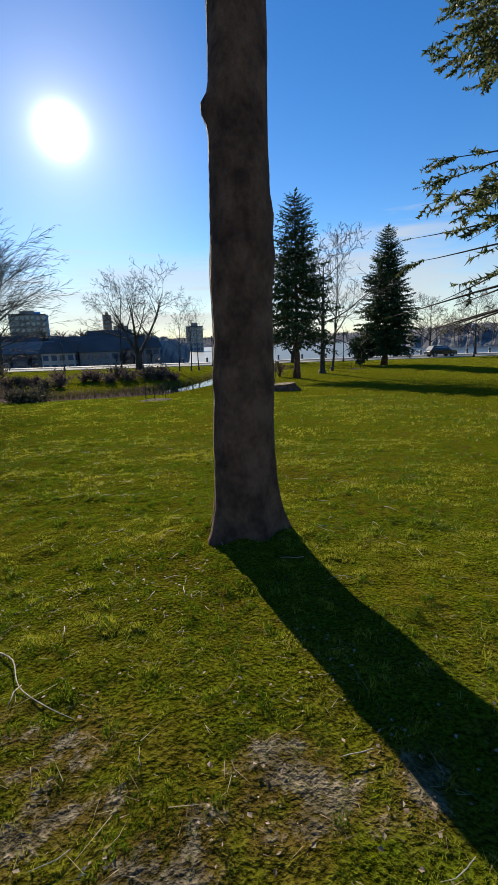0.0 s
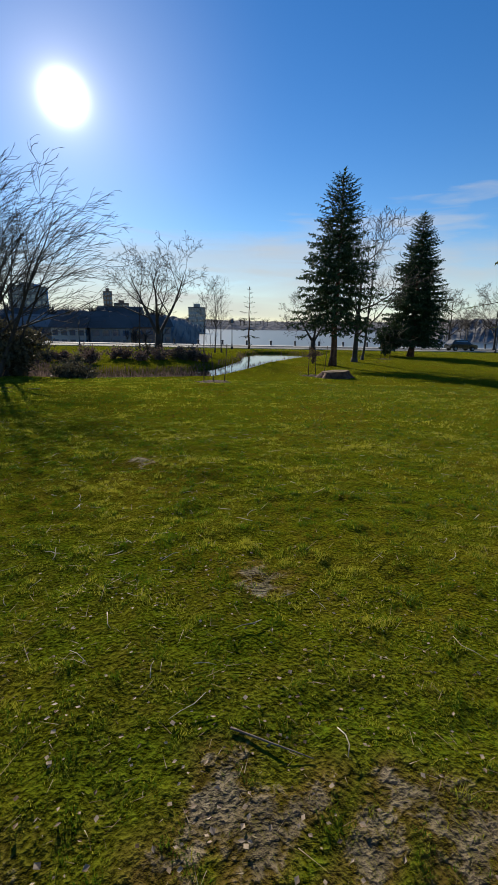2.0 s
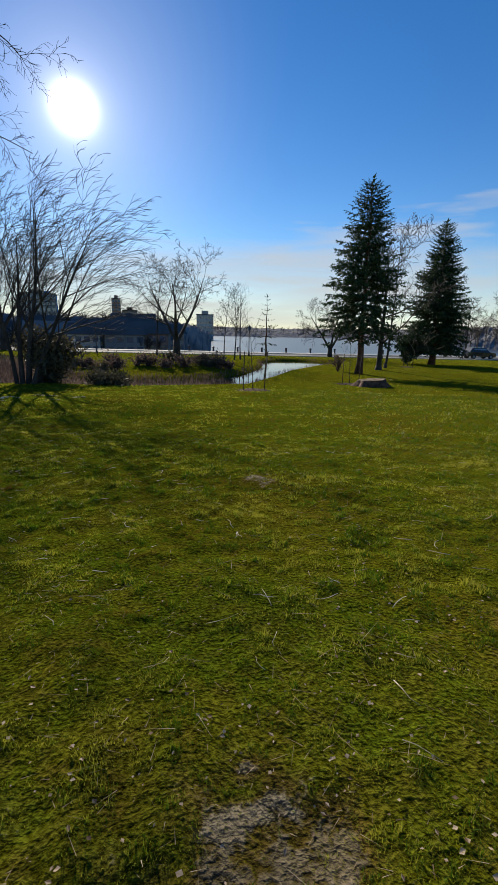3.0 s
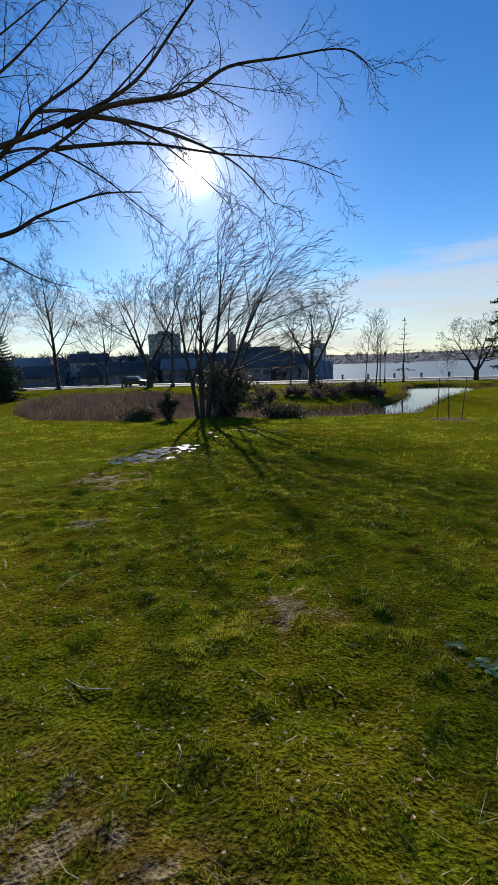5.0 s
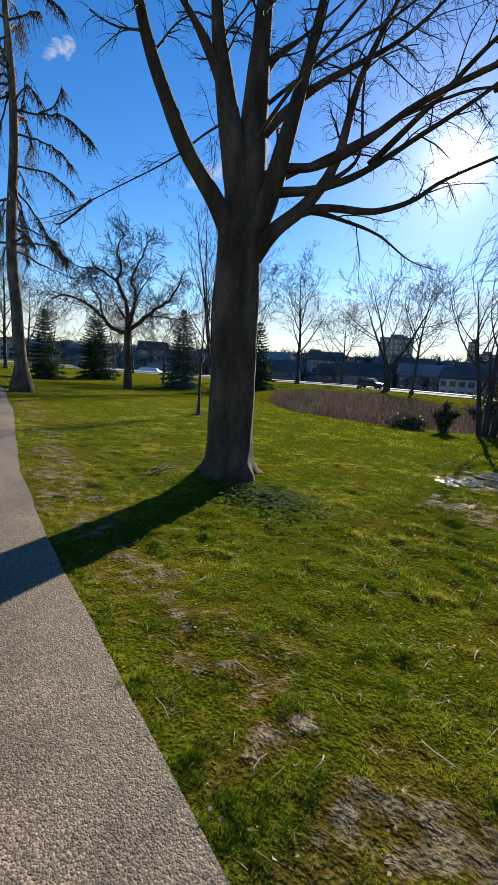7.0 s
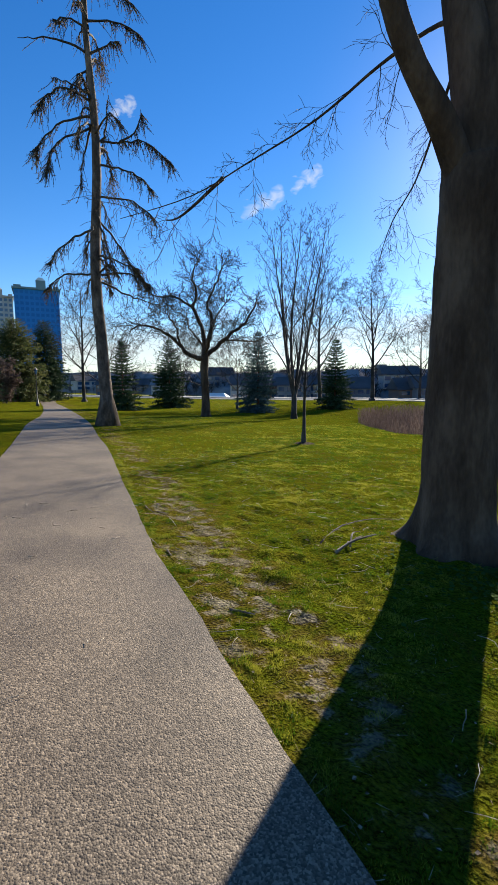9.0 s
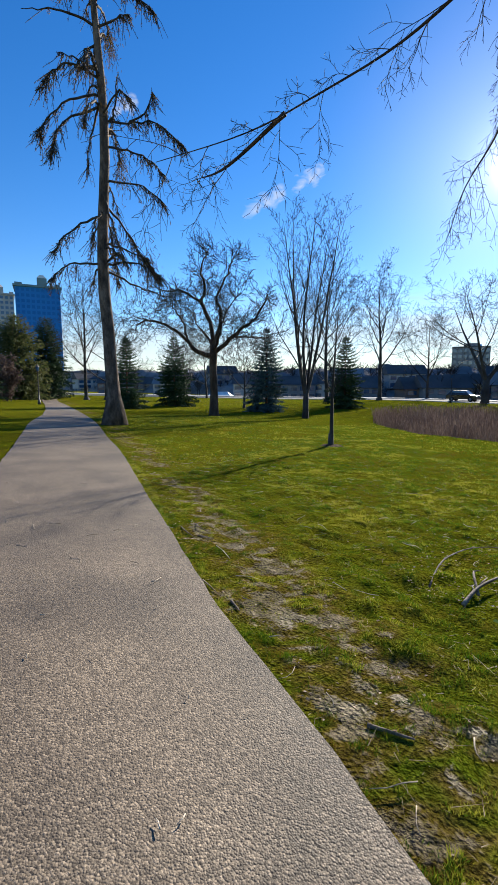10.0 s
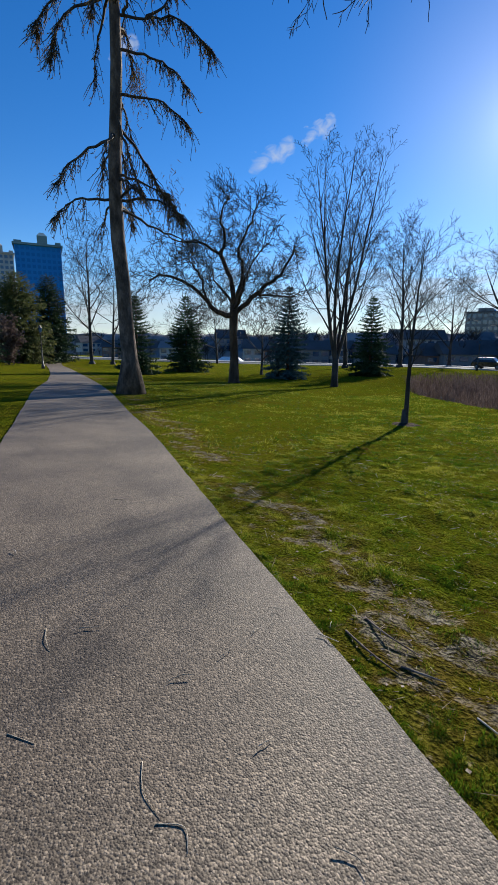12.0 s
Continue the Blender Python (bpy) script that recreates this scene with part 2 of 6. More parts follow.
def chip_mat():
    """Asphalt with pale stone chips bedded in a dark binder."""
    m = bpy.data.materials.new("chipped_asphalt")
    m.use_nodes = True
    N, L = m.node_tree.nodes, m.node_tree.links
    bs = N["Principled BSDF"]
    geo = N.new("ShaderNodeNewGeometry")
    vo = N.new("ShaderNodeTexVoronoi")
    vo.inputs["Scale"].default_value = 118
    vo.inputs["Randomness"].default_value = 1.0
    L.new(geo.outputs["Position"], vo.inputs["Vector"])
    nz = N.new("ShaderNodeTexNoise")
    nz.inputs["Scale"].default_value, nz.inputs["Detail"].default_value = 1.1, 6
    L.new(geo.outputs["Position"], nz.inputs["Vector"])
    r1 = N.new("ShaderNodeValToRGB")
    sp = N.new("ShaderNodeSeparateColor")
    L.new(vo.outputs["Color"], sp.inputs[0])
    e = r1.color_ramp.elements
    e.new(0.5)
    for i, (p, c) in enumerate([(0.0, (0.056, 0.042, 0.029)), (0.6, (0.137, 0.106, 0.075)), (1.0, (0.275, 0.217, 0.157))]):
        e[i].position, e[i].color = p, (*c, 1)
    L.new(sp.outputs[0], r1.inputs[0])
    r2 = N.new("ShaderNodeValToRGB")
    r2.color_ramp.elements[0].position, r2.color_ramp.elements[0].color = 0.33, (0.6, 0.58, 0.57, 1)
    r2.color_ramp.elements[1].position, r2.color_ramp.elements[1].color = 0.68, (1.15, 1.12, 1.08, 1)
    L.new(nz.outputs["Fac"], r2.inputs[0])
    x = N.new("ShaderNodeMix")
    x.data_type, x.blend_type = "RGBA", "MULTIPLY"
    x.inputs[0].default_value = 1.0
    L.new(r1.outputs[0], x.inputs[6])
    L.new(r2.outputs[0], x.inputs[7])
    L.new(x.outputs[2], bs.inputs["Base Color"])
    bs.inputs["Roughness"].default_value = 0.7
    bs.inputs["Specular IOR Level"].default_value = 0.35
    bp = N.new("ShaderNodeBump")
    bp.invert = True
    bp.inputs["Strength"].default_value, bp.inputs["Distance"].default_value = 0.6, 0.0042
    grit, rel = N.new("ShaderNodeTexNoise"), N.new("ShaderNodeMath")
    grit.inputs["Scale"].default_value, grit.inputs["Detail"].default_value = 75, 5
    L.new(geo.outputs["Position"], grit.inputs["Vector"])
    rel.operation = "MULTIPLY_ADD"
    L.new(grit.outputs["Fac"], rel.inputs[0])
    rel.inputs[1].default_value = 1.6
    L.new(vo.outputs["Distance"], rel.inputs[2])
    L.new(rel.outputs[0], bp.inputs["Height"])
    L.new(bp.outputs[0], bs.inputs["Normal"])
    return m


M_LAWN, M_CHIP = lawn_mat(), chip_mat()


# ---- building helpers ----
def mesh_of(name, verts, faces, material, smooth=False):
    me = bpy.data.meshes.new(name)
    me.from_pydata([tuple(v) for v in verts], [], faces)
    if material:
        me.materials.append(material)
    if smooth:
        me.polygons.foreach_set("use_smooth", [True] * len(me.polygons))
    return me


def tris(name, v, material, normals=None):
    """A mesh of loose triangles from an array of shape (n, 3, 3)."""
    n = len(v)
    me = bpy.data.meshes.new(name)
    me.vertices.add(3 * n)
    me.vertices.foreach_set("co", np.ascontiguousarray(v, dtype=np.float32).ravel())
    me.loops.add(3 * n)
    me.loops.foreach_set("vertex_index", np.arange(3 * n, dtype=np.int32))
    me.polygons.add(n)
    me.polygons.foreach_set("loop_start", np.arange(0, 3 * n, 3, dtype=np.int32))
    me.update(calc_edges=True)
    me.materials.append(material)
    return me


def part(name, data, parent, label=""):
    ob = new(name, data)
    ob.parent = parent
    if label:
        ob["label"] = label
    return ob


def thing(name, label, category, at=(0, 0, 0), turn=0.0, group="", kind=""):
    ob = new(name)
    ob.location, ob.rotation_euler = at, (0, 0, turn)
    return tagged(ob, label, category, group, kind)


class Buf:
    def __init__(self):
        self.v, self.f = [], []

    def tube(self, pts, radii, n=5, cap=True, wob=0.0):
        """A tapered tube round a line of points."""
        base = len(self.v)
        side = Vector((1, 0, 0))
        for i, p in enumerate(pts):
            d = (pts[min(i + 1, len(pts) - 1)] - pts[max(i - 1, 0)])
            d = d.normalized() if d.length > 1e-9 else Vector((0, 0, 1))
            side = side - d * side.dot(d)
            if side.length < 1e-3:
                side = d.orthogonal()
            side.normalize()
            up = d.cross(side)
            for k in range(n):
                a = 2 * math.pi * k / n
                r = radii[i] * (1 + wob * noise.noise(Vector((p.x * 3 + k * 1.7, p.y * 3, p.z * 2.1))))
                self.v.append(p + side * (math.cos(a) * r) + up * (math.sin(a) * r))
        for i in range(len(pts) - 1):
            for k in range(n):
                a, b = base + i * n + k, base + i * n + (k + 1) % n
                self.f.append((a, b, b + n, a + n))
        if cap:
            self.f.append(tuple(base + (len(pts) - 1) * n + k for k in range(n)))
            self.f.append(tuple(base + n - 1 - k for k in range(n)))

    def box(self, x0, y0, z0, x1, y1, z1):
        b = len(self.v)
        self.v += [Vector(p) for p in ((x0, y0, z0), (x1, y0, z0), (x1, y1, z0), (x0, y1, z0), (x0, y0, z1), (x1, y0, z1), (x1, y1, z1), (x0, y1, z1))]
        self.f += [tuple(b + i for i in q) for q in ((0, 3, 2, 1), (4, 5, 6, 7), (0, 1, 5, 4), (1, 2, 6, 5), (2, 3, 7, 6), (3, 0, 4, 7))]

    def mesh(self, name, material, smooth=True):
        return mesh_of(name, self.v, self.f, material, smooth)


def rounded(name, x0, y0, z0, x1, y1, z1, material, edge=0.02):
    bm = bmesh.new()
    bmesh.ops.create_cube(bm, size=1)
    bmesh.ops.scale(bm, vec=(x1 - x0, y1 - y0, z1 - z0), verts=bm.verts)
    bmesh.ops.translate(bm, vec=((x0 + x1) / 2, (y0 + y1) / 2, (z0 + z1) / 2), verts=bm.verts)
    if edge:
        bmesh.ops.bevel(bm, geom=bm.edges[:], offset=edge, segments=1, affect="EDGES")
    me = bpy.data.meshes.new(name)
    bm.to_mesh(me)
    bm.free()
    me.materials.append(material)
    return me


def curve_through(pts, per=4):
    """A smooth line through control points."""
    P = [Vector(p) for p in pts]
    out = []
    for i in range(len(P) - 1):
        a, b, c, d = P[max(i - 1, 0)], P[i], P[i + 1], P[min(i + 2, len(P) - 1)]
        for k in range(per):
            t = k / per
            out.append(0.5 * (2 * b + (c - a) * t + (2 * a - 5 * b + 4 * c - d) * t * t + (3 * b - a - 3 * c + d) * t ** 3))
    out.append(P[-1])
    return out


def rand_dir(r):
    while True:
        v = Vector((r.uniform(-1, 1), r.uniform(-1, 1), r.uniform(-1, 1)))
        if 0.05 < v.length < 1:
            return v.normalized()


# ---- ground ----
def ease(a, b, v):
    t = np.clip((v - a) / (b - a), 0, 1)
    return t * t * (3 - 2 * t)


def vnoise(x, y, scale, seed=0):
    """Smooth value noise between 0 and 1."""
    x, y = np.asarray(x, float) * scale, np.asarray(y, float) * scale
    xi, yi = np.floor(x).astype(np.int64), np.floor(y).astype(np.int64)
    fx, fy = x - xi, y - yi
    fx, fy = fx * fx * (3 - 2 * fx), fy * fy * (3 - 2 * fy)

    def h(a, b):
        n = (a * 374761393 + b * 668265263 + seed * 974634719) & 0x7FFFFFFF
        n = ((n ^ (n >> 13)) * 1274126177) & 0x7FFFFFFF
        return ((n ^ (n >> 16)) & 0xFFFF) / 65535.0

    return (h(xi, yi) * (1 - fx) + h(xi + 1, yi) * fx) * (1 - fy) + (h(xi, yi + 1) * (1 - fx) + h(xi + 1, yi + 1) * fx) * fy


def dist_line(x, y, line):
    """Distance to an open line of plan points, and on which side (left is positive)."""
    x, y = np.asarray(x, float), np.asarray(y, float)
    best, side = np.full(x.shape, 1e9), np.zeros(x.shape)
    for (ax, ay), (bx, by) in zip(line[:-1], line[1:]):
        dx, dy = bx - ax, by - ay
        t = np.clip(((x - ax) * dx + (y - ay) * dy) / (dx * dx + dy * dy), 0, 1)
        d = np.hypot(x - ax - t * dx, y - ay - t * dy)
        s = np.sign(dx * (y - ay) - dy * (x - ax))
        side, best = np.where(d < best, s, side), np.minimum(d, best)
    return best, side


def inside(x, y, poly):
    x, y = np.asarray(x, float), np.asarray(y, float)
    c = np.zeros(x.shape, bool)
    for (ax, ay), (bx, by) in zip(poly, poly[1:] + poly[:1]):
        c ^= ((ay > y) != (by > y)) & (x < (bx - ax) * (y - ay) / (by - ay + 1e-12) + ax)
    return c


EDGE = [(30, -11.5), (8, -2.5), (0, 0.5), (-3.7, 1.88), (-4.66, 2.22), (-5.95, 2.7), (-7.5, 3.27), (-8.62, 3.74), (-9.9, 4.25), (-11.3, 4.92), (-13.1, 5.76), (-17.5, 7.86), (-20.6, 9.2), (-31, 13.7), (-52, 21.6), (-76, 30.6), (-100, 42)]
FAR_EDGE = [(29, -14.4), (7, -5.4), (-1, -2.4), (-9, 0.9), (-13.5, 3.0), (-17.1, 4.97), (-22.8, 7.3), (-28, 9.4), (-35, 12.7), (-43, 16.0), (-53.5, 20.0), (-77, 28.6), (-101, 40)]
BASIN = [(-27, 38), (-22.5, 29.5), (-16.4, 23.0), (-13, 21.9), (-10, 21.3), (-7, 22.8), (-4, 22.6), (-1.3, 22.0), (1.2, 22.9), (4.6, 24.6), (6.2, 29), (9.8, 38), (13.4, 44), (17.2, 48), (18.5, 52), (15.5, 56.5), (11, 57.2), (8, 52), (7.2, 44), (5, 36.8), (1.5, 31.5), (-3.5, 30), (-7, 33), (-13, 42), (-20, 46), (-25, 44)]
ROAD = [(-220, 46), (-130, 42), (-64, 58.5), (-42, 71.5), (-20, 69.5), (10, 66), (45, 63), (110, 62), (260, 66)]


def height(x, y):
    x, y = np.asarray(x, float), np.asarray(y, float)
    w = ease(20, 36, y)
    h = -0.0402 * np.clip(y, -12, 36) * (1 - w) - 1.2 * w
    d, s = dist_line(x, y, BASIN + BASIN[:1])
    d = np.where(inside(x, y, BASIN), d, -d)
    h = h - (0.72 + 0.45 * ease(2.0, 6.0, x)) * ease(-0.3, 2.2, d)
    h = h + 0.55 * np.exp(-((x + 1) / 6) ** 2 - ((y - 43) / 9) ** 2) * (d < 0) * ease(0, 3, -d)
    dr, sr = dist_line(x, y, ROAD)
    beyond = np.where(sr > 0, dr, 0)
    h = h - 3.2 * ease(7, 12, beyond)
    dp, sp = dist_line(x, y, EDGE)
    h = h + 0.05 * (vnoise(x, y, 0.35, 3) - 0.5) * ease(0.2, 2, dp) * (dr > 8)
    near = np.exp(-((x + 5) / 20) ** 2 - ((y - 4) / 13) ** 2)
    h = h + near * ease(0.05, 0.6, np.where(sp < 0, dp, 0)) * (0.035 * (vnoise(x, y, 2.2, 5) - 0.5) + 0.065 * (vnoise(x, y, 5.5, 6) - 0.5))
    mound = 0.09 * np.exp(-((x - 7.27) ** 2 + (y - 2.06) ** 2) / 0.6) + 0.13 * np.exp(-((x + 7.78) ** 2 + (y - 6.42) ** 2) / 0.7)
    return (h) + mound


def hz(x, y):
    return float(height(np.array([x]), np.array([y]))[0])


MUD = [(6.1, -0.5, 0.55), (6.6, -0.7, 0.32), (7.2, -0.45, 0.26), (7.65, -0.55, 0.2), (5.2, -0.2, 0.5), (5.7, -0.3, 0.35), (4.1, 0.1, 0.5), (4.6, -0.05, 0.5), (2.65, 0.85, 0.3),
       (-3.25, 2.45, 0.34), (-2.75, 2.2, 0.28), (-3.65, 2.65, 0.24), (-3.45, 2.2, 0.22), (-8.7, 4.25, 0.4), (-7.8, 3.8, 0.35), (-7.4, 3.7, 0.3), (-8.2, 4.05, 0.4),
       (-9.2, 4.5, 0.4), (-9.8, 4.65, 0.35), (-11.2, 5.25, 0.27), (-4.6, 7.9, 0.7), (-4.8, 10.6, 0.8), (-13.1, 6.5, 0.3), (-1.0, 3.7, 0.3), (4.4, 1.9, 0.25), (3.2, 5.2, 0.3), (-3.6, 5.5, 0.25)]


def mud_at(x, y):
    m = np.zeros(np.shape(x))
    for mx, my, mr in MUD:
        mr = mr * (0.8 if mx > 3 else 1.0)
        m = np.maximum(m, np.exp(-(((x - mx) ** 2 + (y - my) ** 2) / (mr * mr))))
    dp, sp = dist_line(x, y, EDGE)
    grassy = np.where(sp < 0, dp, -dp)
    rim = np.exp(-np.abs(grassy - 0.55) / 0.45) * 0.46
    n = 0.22 * vnoise(x, y, 2.1, 21) + 0.38 * vnoise(x, y, 6.0, 22) + 0.4 * vnoise(x, y, 14.0, 23)
    spot = np.maximum(m, rim)
    return np.clip(np.maximum(m * 0.8, rim) * 0.8 + (n - 0.5) * 2.8 * ease(0.05, 0.4, spot) - 0.06, 0, 0.62)


def spaced(parts):
    out = []
    for a, b, s in parts:
        out += list(np.arange(a, b - s * 0.5, s))
    return np.array(out + [parts[-1][1]])


gx = spaced([(-3000, -400, 260), (-400, -120, 28), (-120, -40, 4), (-40, -18, 0.8), (-18, -13, 0.25), (-13, 9, 0.085), (9, 13, 0.3), (13, 40, 0.9), (40, 120, 5), (120, 400, 28), (400, 3000, 260)])
gy = spaced([(-600, -60, 60), (-60, -8, 4), (-8, -3, 0.5), (-3, 8, 0.09), (8, 14, 0.25), (14, 60, 0.7), (60, 90, 1.5), (90, 400, 31), (400, 3600, 320)])
X, Y = np.meshgrid(gx, gy)
Z = height(X.ravel(), Y.ravel())
nx, ny = len(gx), len(gy)
idx = np.arange(nx * ny).reshape(ny, nx)
quads = np.stack([idx[:-1, :-1], idx[:-1, 1:], idx[1:, 1:], idx[1:, :-1]], -1).reshape(-1, 4)
me = bpy.data.meshes.new("ground")
me.vertices.add(nx * ny)
me.vertices.foreach_set("co", np.stack([X.ravel(), Y.ravel(), Z], 1).astype(np.float32).ravel())
me.loops.add(quads.size)
me.loops.foreach_set("vertex_index", quads.astype(np.int32).ravel())
me.polygons.add(len(quads))
me.polygons.foreach_set("loop_start", np.arange(0, quads.size, 4, dtype=np.int32))
me.polygons.foreach_set("use_smooth", np.ones(len(quads), bool))
me.update(calc_edges=True)
me.attributes.new("mud", "FLOAT", "POINT").data.foreach_set("value", mud_at(X.ravel(), Y.ravel()).astype(np.float32))
me.materials.append(M_LAWN)
tagged(new("ground", me), "mown park lawn with muddy worn patches", "ground", kind="structure")


def ribbon(name, left, right, per, across, lift, material, label, rough_edge=0.0):
    """A strip of paving between two edge lines, laid on the ground."""
    a = curve_through([(x, y, 0) for x, y in left], per)
    b = curve_through([(x, y, 0) for x, y in right], per)
    n = min(len(a), len(b))
    v, f = [], []
    for i in range(n):
        for k in range(across + 1):
            w = k / across
            p = a[i].lerp(b[i], w)
            if rough_edge and k in (0, across):
                p = p + Vector((0, 1, 0)) * rough_edge * (noise.noise(Vector((p.x * 2.5, p.y * 2.5, 0))) + 0.6 * noise.noise(Vector((p.x * 9, p.y * 9, 3))))
            v.append(p)
    z = height(np.array([p.x for p in v]), np.array([p.y for p in v]))
    for p, zz in zip(v, z):
        p.z = zz + lift
    m = across + 1
    for i in range(n - 1):
        for k in range(across):
            f.append((i * m + k, i * m + k + 1, (i + 1) * m + k + 1, (i + 1) * m + k))
    rim = [i * m for i in range(n)], [i * m + across for i in range(n)]
    for line, flip in ((rim[0], False), (rim[1], True)):
        b0 = len(v)
        v += [v[i] - Vector((0, 0, 0.12)) for i in line]
        for i in range(len(line) - 1):
            q = (line[i], line[i + 1], b0 + i + 1, b0 + i)
            f.append(q[::-1] if flip else q)
    me = mesh_of(name, v, f, material, False)
    return tagged(new(name, me), label, name, kind="structure")


def even(line, step):
    """The line cut into even steps."""
    pts = curve_through([(x, y, 0) for x, y in line], 12)
    out, acc = [pts[0]], 0.0
    for p, q in zip(pts, pts[1:]):
        acc += (q - p).length
        if acc >= step:
            out.append(q)
            acc = 0.0
    return out


def path_strip():
    near = even(EDGE, 0.18)
    rows = []
    fe = [Vector((x, y, 0)) for x, y in FAR_EDGE]
    for p in near:
        best = None
        for a, b in zip(fe, fe[1:]):
            t = max(0.0, min(1.0, (p - a).dot(b - a) / (b - a).length_squared))
            q = a + (b - a) * t
            if best is None or (q - p).length < (best - p).length:
                best = q
        rows.append((p, best))
    return [(p.x, p.y) for p, q in rows], [(q.x, q.y) for p, q in rows]


lp, rp = path_strip()
ribbon("footpath", lp, rp, 1, 8, 0.022, M_CHIP, "grey chip-stone asphalt footpath with crumbling edges", 0.02)


def offset(line, d):
    out = []
    for i, (x, y) in enumerate(line):
        a, b = Vector(line[max(i - 1, 0)]), Vector(line[min(i + 1, len(line) - 1)])
        t = (b - a).normalized()
        out.append((x - t.y * d, y + t.x * d))
    return out


ribbon("road", offset(ROAD, -3.2), offset(ROAD, 3.2), 6, 4, 0.03, M_ROAD, "asphalt shore road beyond the pond")
ribbon("pavement", offset(ROAD, 3.4), offset(ROAD, 6.4), 6, 2, 0.13, M_CONC, "pale concrete promenade beside the shore road")
ribbon("kerb", offset(ROAD, -3.9), offset(ROAD, -3.2), 6, 1, 0.1, M_CONC, "pale concrete kerb along the shore road")


def sheet(name, poly, z, material, label, category="water"):
    me = mesh_of(name, [(x, y, z) for x, y in poly], [tuple(range(len(poly)))], material)
    return tagged(new(name, me), label, category, kind="structure")


sheet("pond_water", [(-30, 20), (8, 20), (22, 45), (22, 60), (6, 60), (-30, 50)], -1.54, M_POND, "still park pond reflecting the sky")
sheet("lake_water", [(-60, 76), (10, 74), (160, 72), (1400, 300), (1400, 3000), (-200, 3000), (-30, 400)], -2.6, M_LAKE, "wide lake glittering against the sun")


# ---- trees ----
def grow(buf, p, d, length, radius, level, S, r, last=None, small=None):
    """One branch and, from it, its children. S holds a species' habits by level."""
    n = S["segs"][level]
    pts, rad = [p.copy()], [radius]
    end = radius * S["taper"][level]
    for i in range(n):
        d = (d + rand_dir(r) * S["wild"][level] + Vector((0, 0, 1)) * S["lift"][level] + Vector(S.get("sway", (0, 0, 0))) * level).normalized()
        p = p + d * (length / n)
        pts.append(p.copy())
        rad.append(radius + (end - radius) * (i + 1) / n)
    out = small if (small is not None and level >= S.get("small_from", 9)) else buf
    out.tube(pts, rad, S["sides"][level], cap=False)
    if level + 1 >= len(S["segs"]):
        return
    count = S["kids"][level]
    spin = r.uniform(0, 6.28)
    for k in range(count):
        f = S["from"][level] + (1 - S["from"][level]) * (k + r.random()) / count
        x = f * n
        i = min(int(x), n - 1)
        q = pts[i].lerp(pts[i + 1], x - i)
        dd = (pts[i + 1] - pts[i]).normalized()
        spin += 2.4 + r.uniform(-0.5, 0.5)
        side = dd.orthogonal().normalized()
        side = Matrix.Rotation(spin, 3, dd) @ side
        ang = radians(S["angle"][level] + r.uniform(-12, 12))
        nd = dd * math.cos(ang) + side * math.sin(ang)
        ln = length * S["ratio"][level] * (1.15 - S.get("short", 0.55) * f) * r.uniform(0.75, 1.2)
        rr = max(S["min_r"], (radius + (end - radius) * f) * S["thin"][level])
        grow(buf, q, nd, ln, rr, level + 1, S, r, small=small)


PLANE = dict(segs=(8, 5, 4, 3, 2), taper=(0.08, 0.15, 0.25, 0.4, 0.6), wild=(0.06, 0.13, 0.2, 0.25, 0.3), lift=(0.06, 0.1, 0.08, 0.05, 0.03), sides=(8, 5, 4, 3, 3),
             kids=(15, 7, 5, 3), ratio=(0.42, 0.55, 0.55, 0.75), angle=(48, 44, 44, 42), thin=(0.55, 0.55, 0.5, 0.6), min_r=0.018)
PLANE["from"] = (0.27, 0.2, 0.15, 0.15)
ROUND = dict(PLANE, kids=(11, 7, 5, 3), ratio=(0.72, 0.52, 0.52, 0.75), angle=(54, 46, 44, 42), lift=(0.03, 0.08, 0.06, 0.04, 0.02), short=0.6)
ROUND["from"] = (0.22, 0.2, 0.15, 0.15)
ASH = dict(PLANE, kids=(10, 6, 3, 2), min_r=0.011, ratio=(0.4, 0.48, 0.55, 0.8), angle=(29, 38, 40, 40), lift=(0.03, 0.13, 0.12, 0.08, 0.05), short=0.75)
ASH["from"] = (0.12, 0.25, 0.2, 0.2)
APPLE = dict(PLANE, segs=(4, 9, 7, 4, 3), taper=(0.8, 0.2, 0.3, 0.4, 0.6), kids=(6, 11, 8, 4), ratio=(2.5, 0.5, 0.5, 0.5), angle=(58, 52, 48, 45), wild=(0.12, 0.42, 0.36, 0.3, 0.3), lift=(0.1, 0.14, 0.2, 0.16, 0.08), thin=(0.62, 0.5, 0.5, 0.6), short=0.3, sides=(10, 8, 5, 3, 3))
APPLE["from"] = (0.7, 0.2, 0.15, 0.15)
THIN = dict(PLANE, kids=(13, 5, 4, 2), ratio=(0.3, 0.5, 0.5, 0.6), angle=(40, 40, 40, 40), min_r=0.009)
THIN["from"] = (0.3, 0.2, 0.15, 0.15)
YOUNG = dict(PLANE, segs=(9, 5, 4, 3), kids=(24, 7, 4), ratio=(0.34, 0.45, 0.5), angle=(46, 40, 40), min_r=0.0045, thin=(0.4, 0.5, 0.5), lift=(0.05, 0.1, 0.08, 0.05))
YOUNG["from"] = (0.33, 0.2, 0.15)
SWEPT = dict(PLANE, segs=(8, 7, 5, 4, 2), kids=(10, 7, 3, 1), ratio=(0.58, 0.52, 0.6, 0.6), angle=(32, 30, 30, 34), lift=(0.0, 0.03, 0.0, -0.02, 0.0), min_r=0.0095, wild=(0.06, 0.09, 0.12, 0.16, 0.2), sway=(0.07, 0.0, 0.012))
SWEPT["from"] = (0.25, 0.2, 0.15, 0.15)


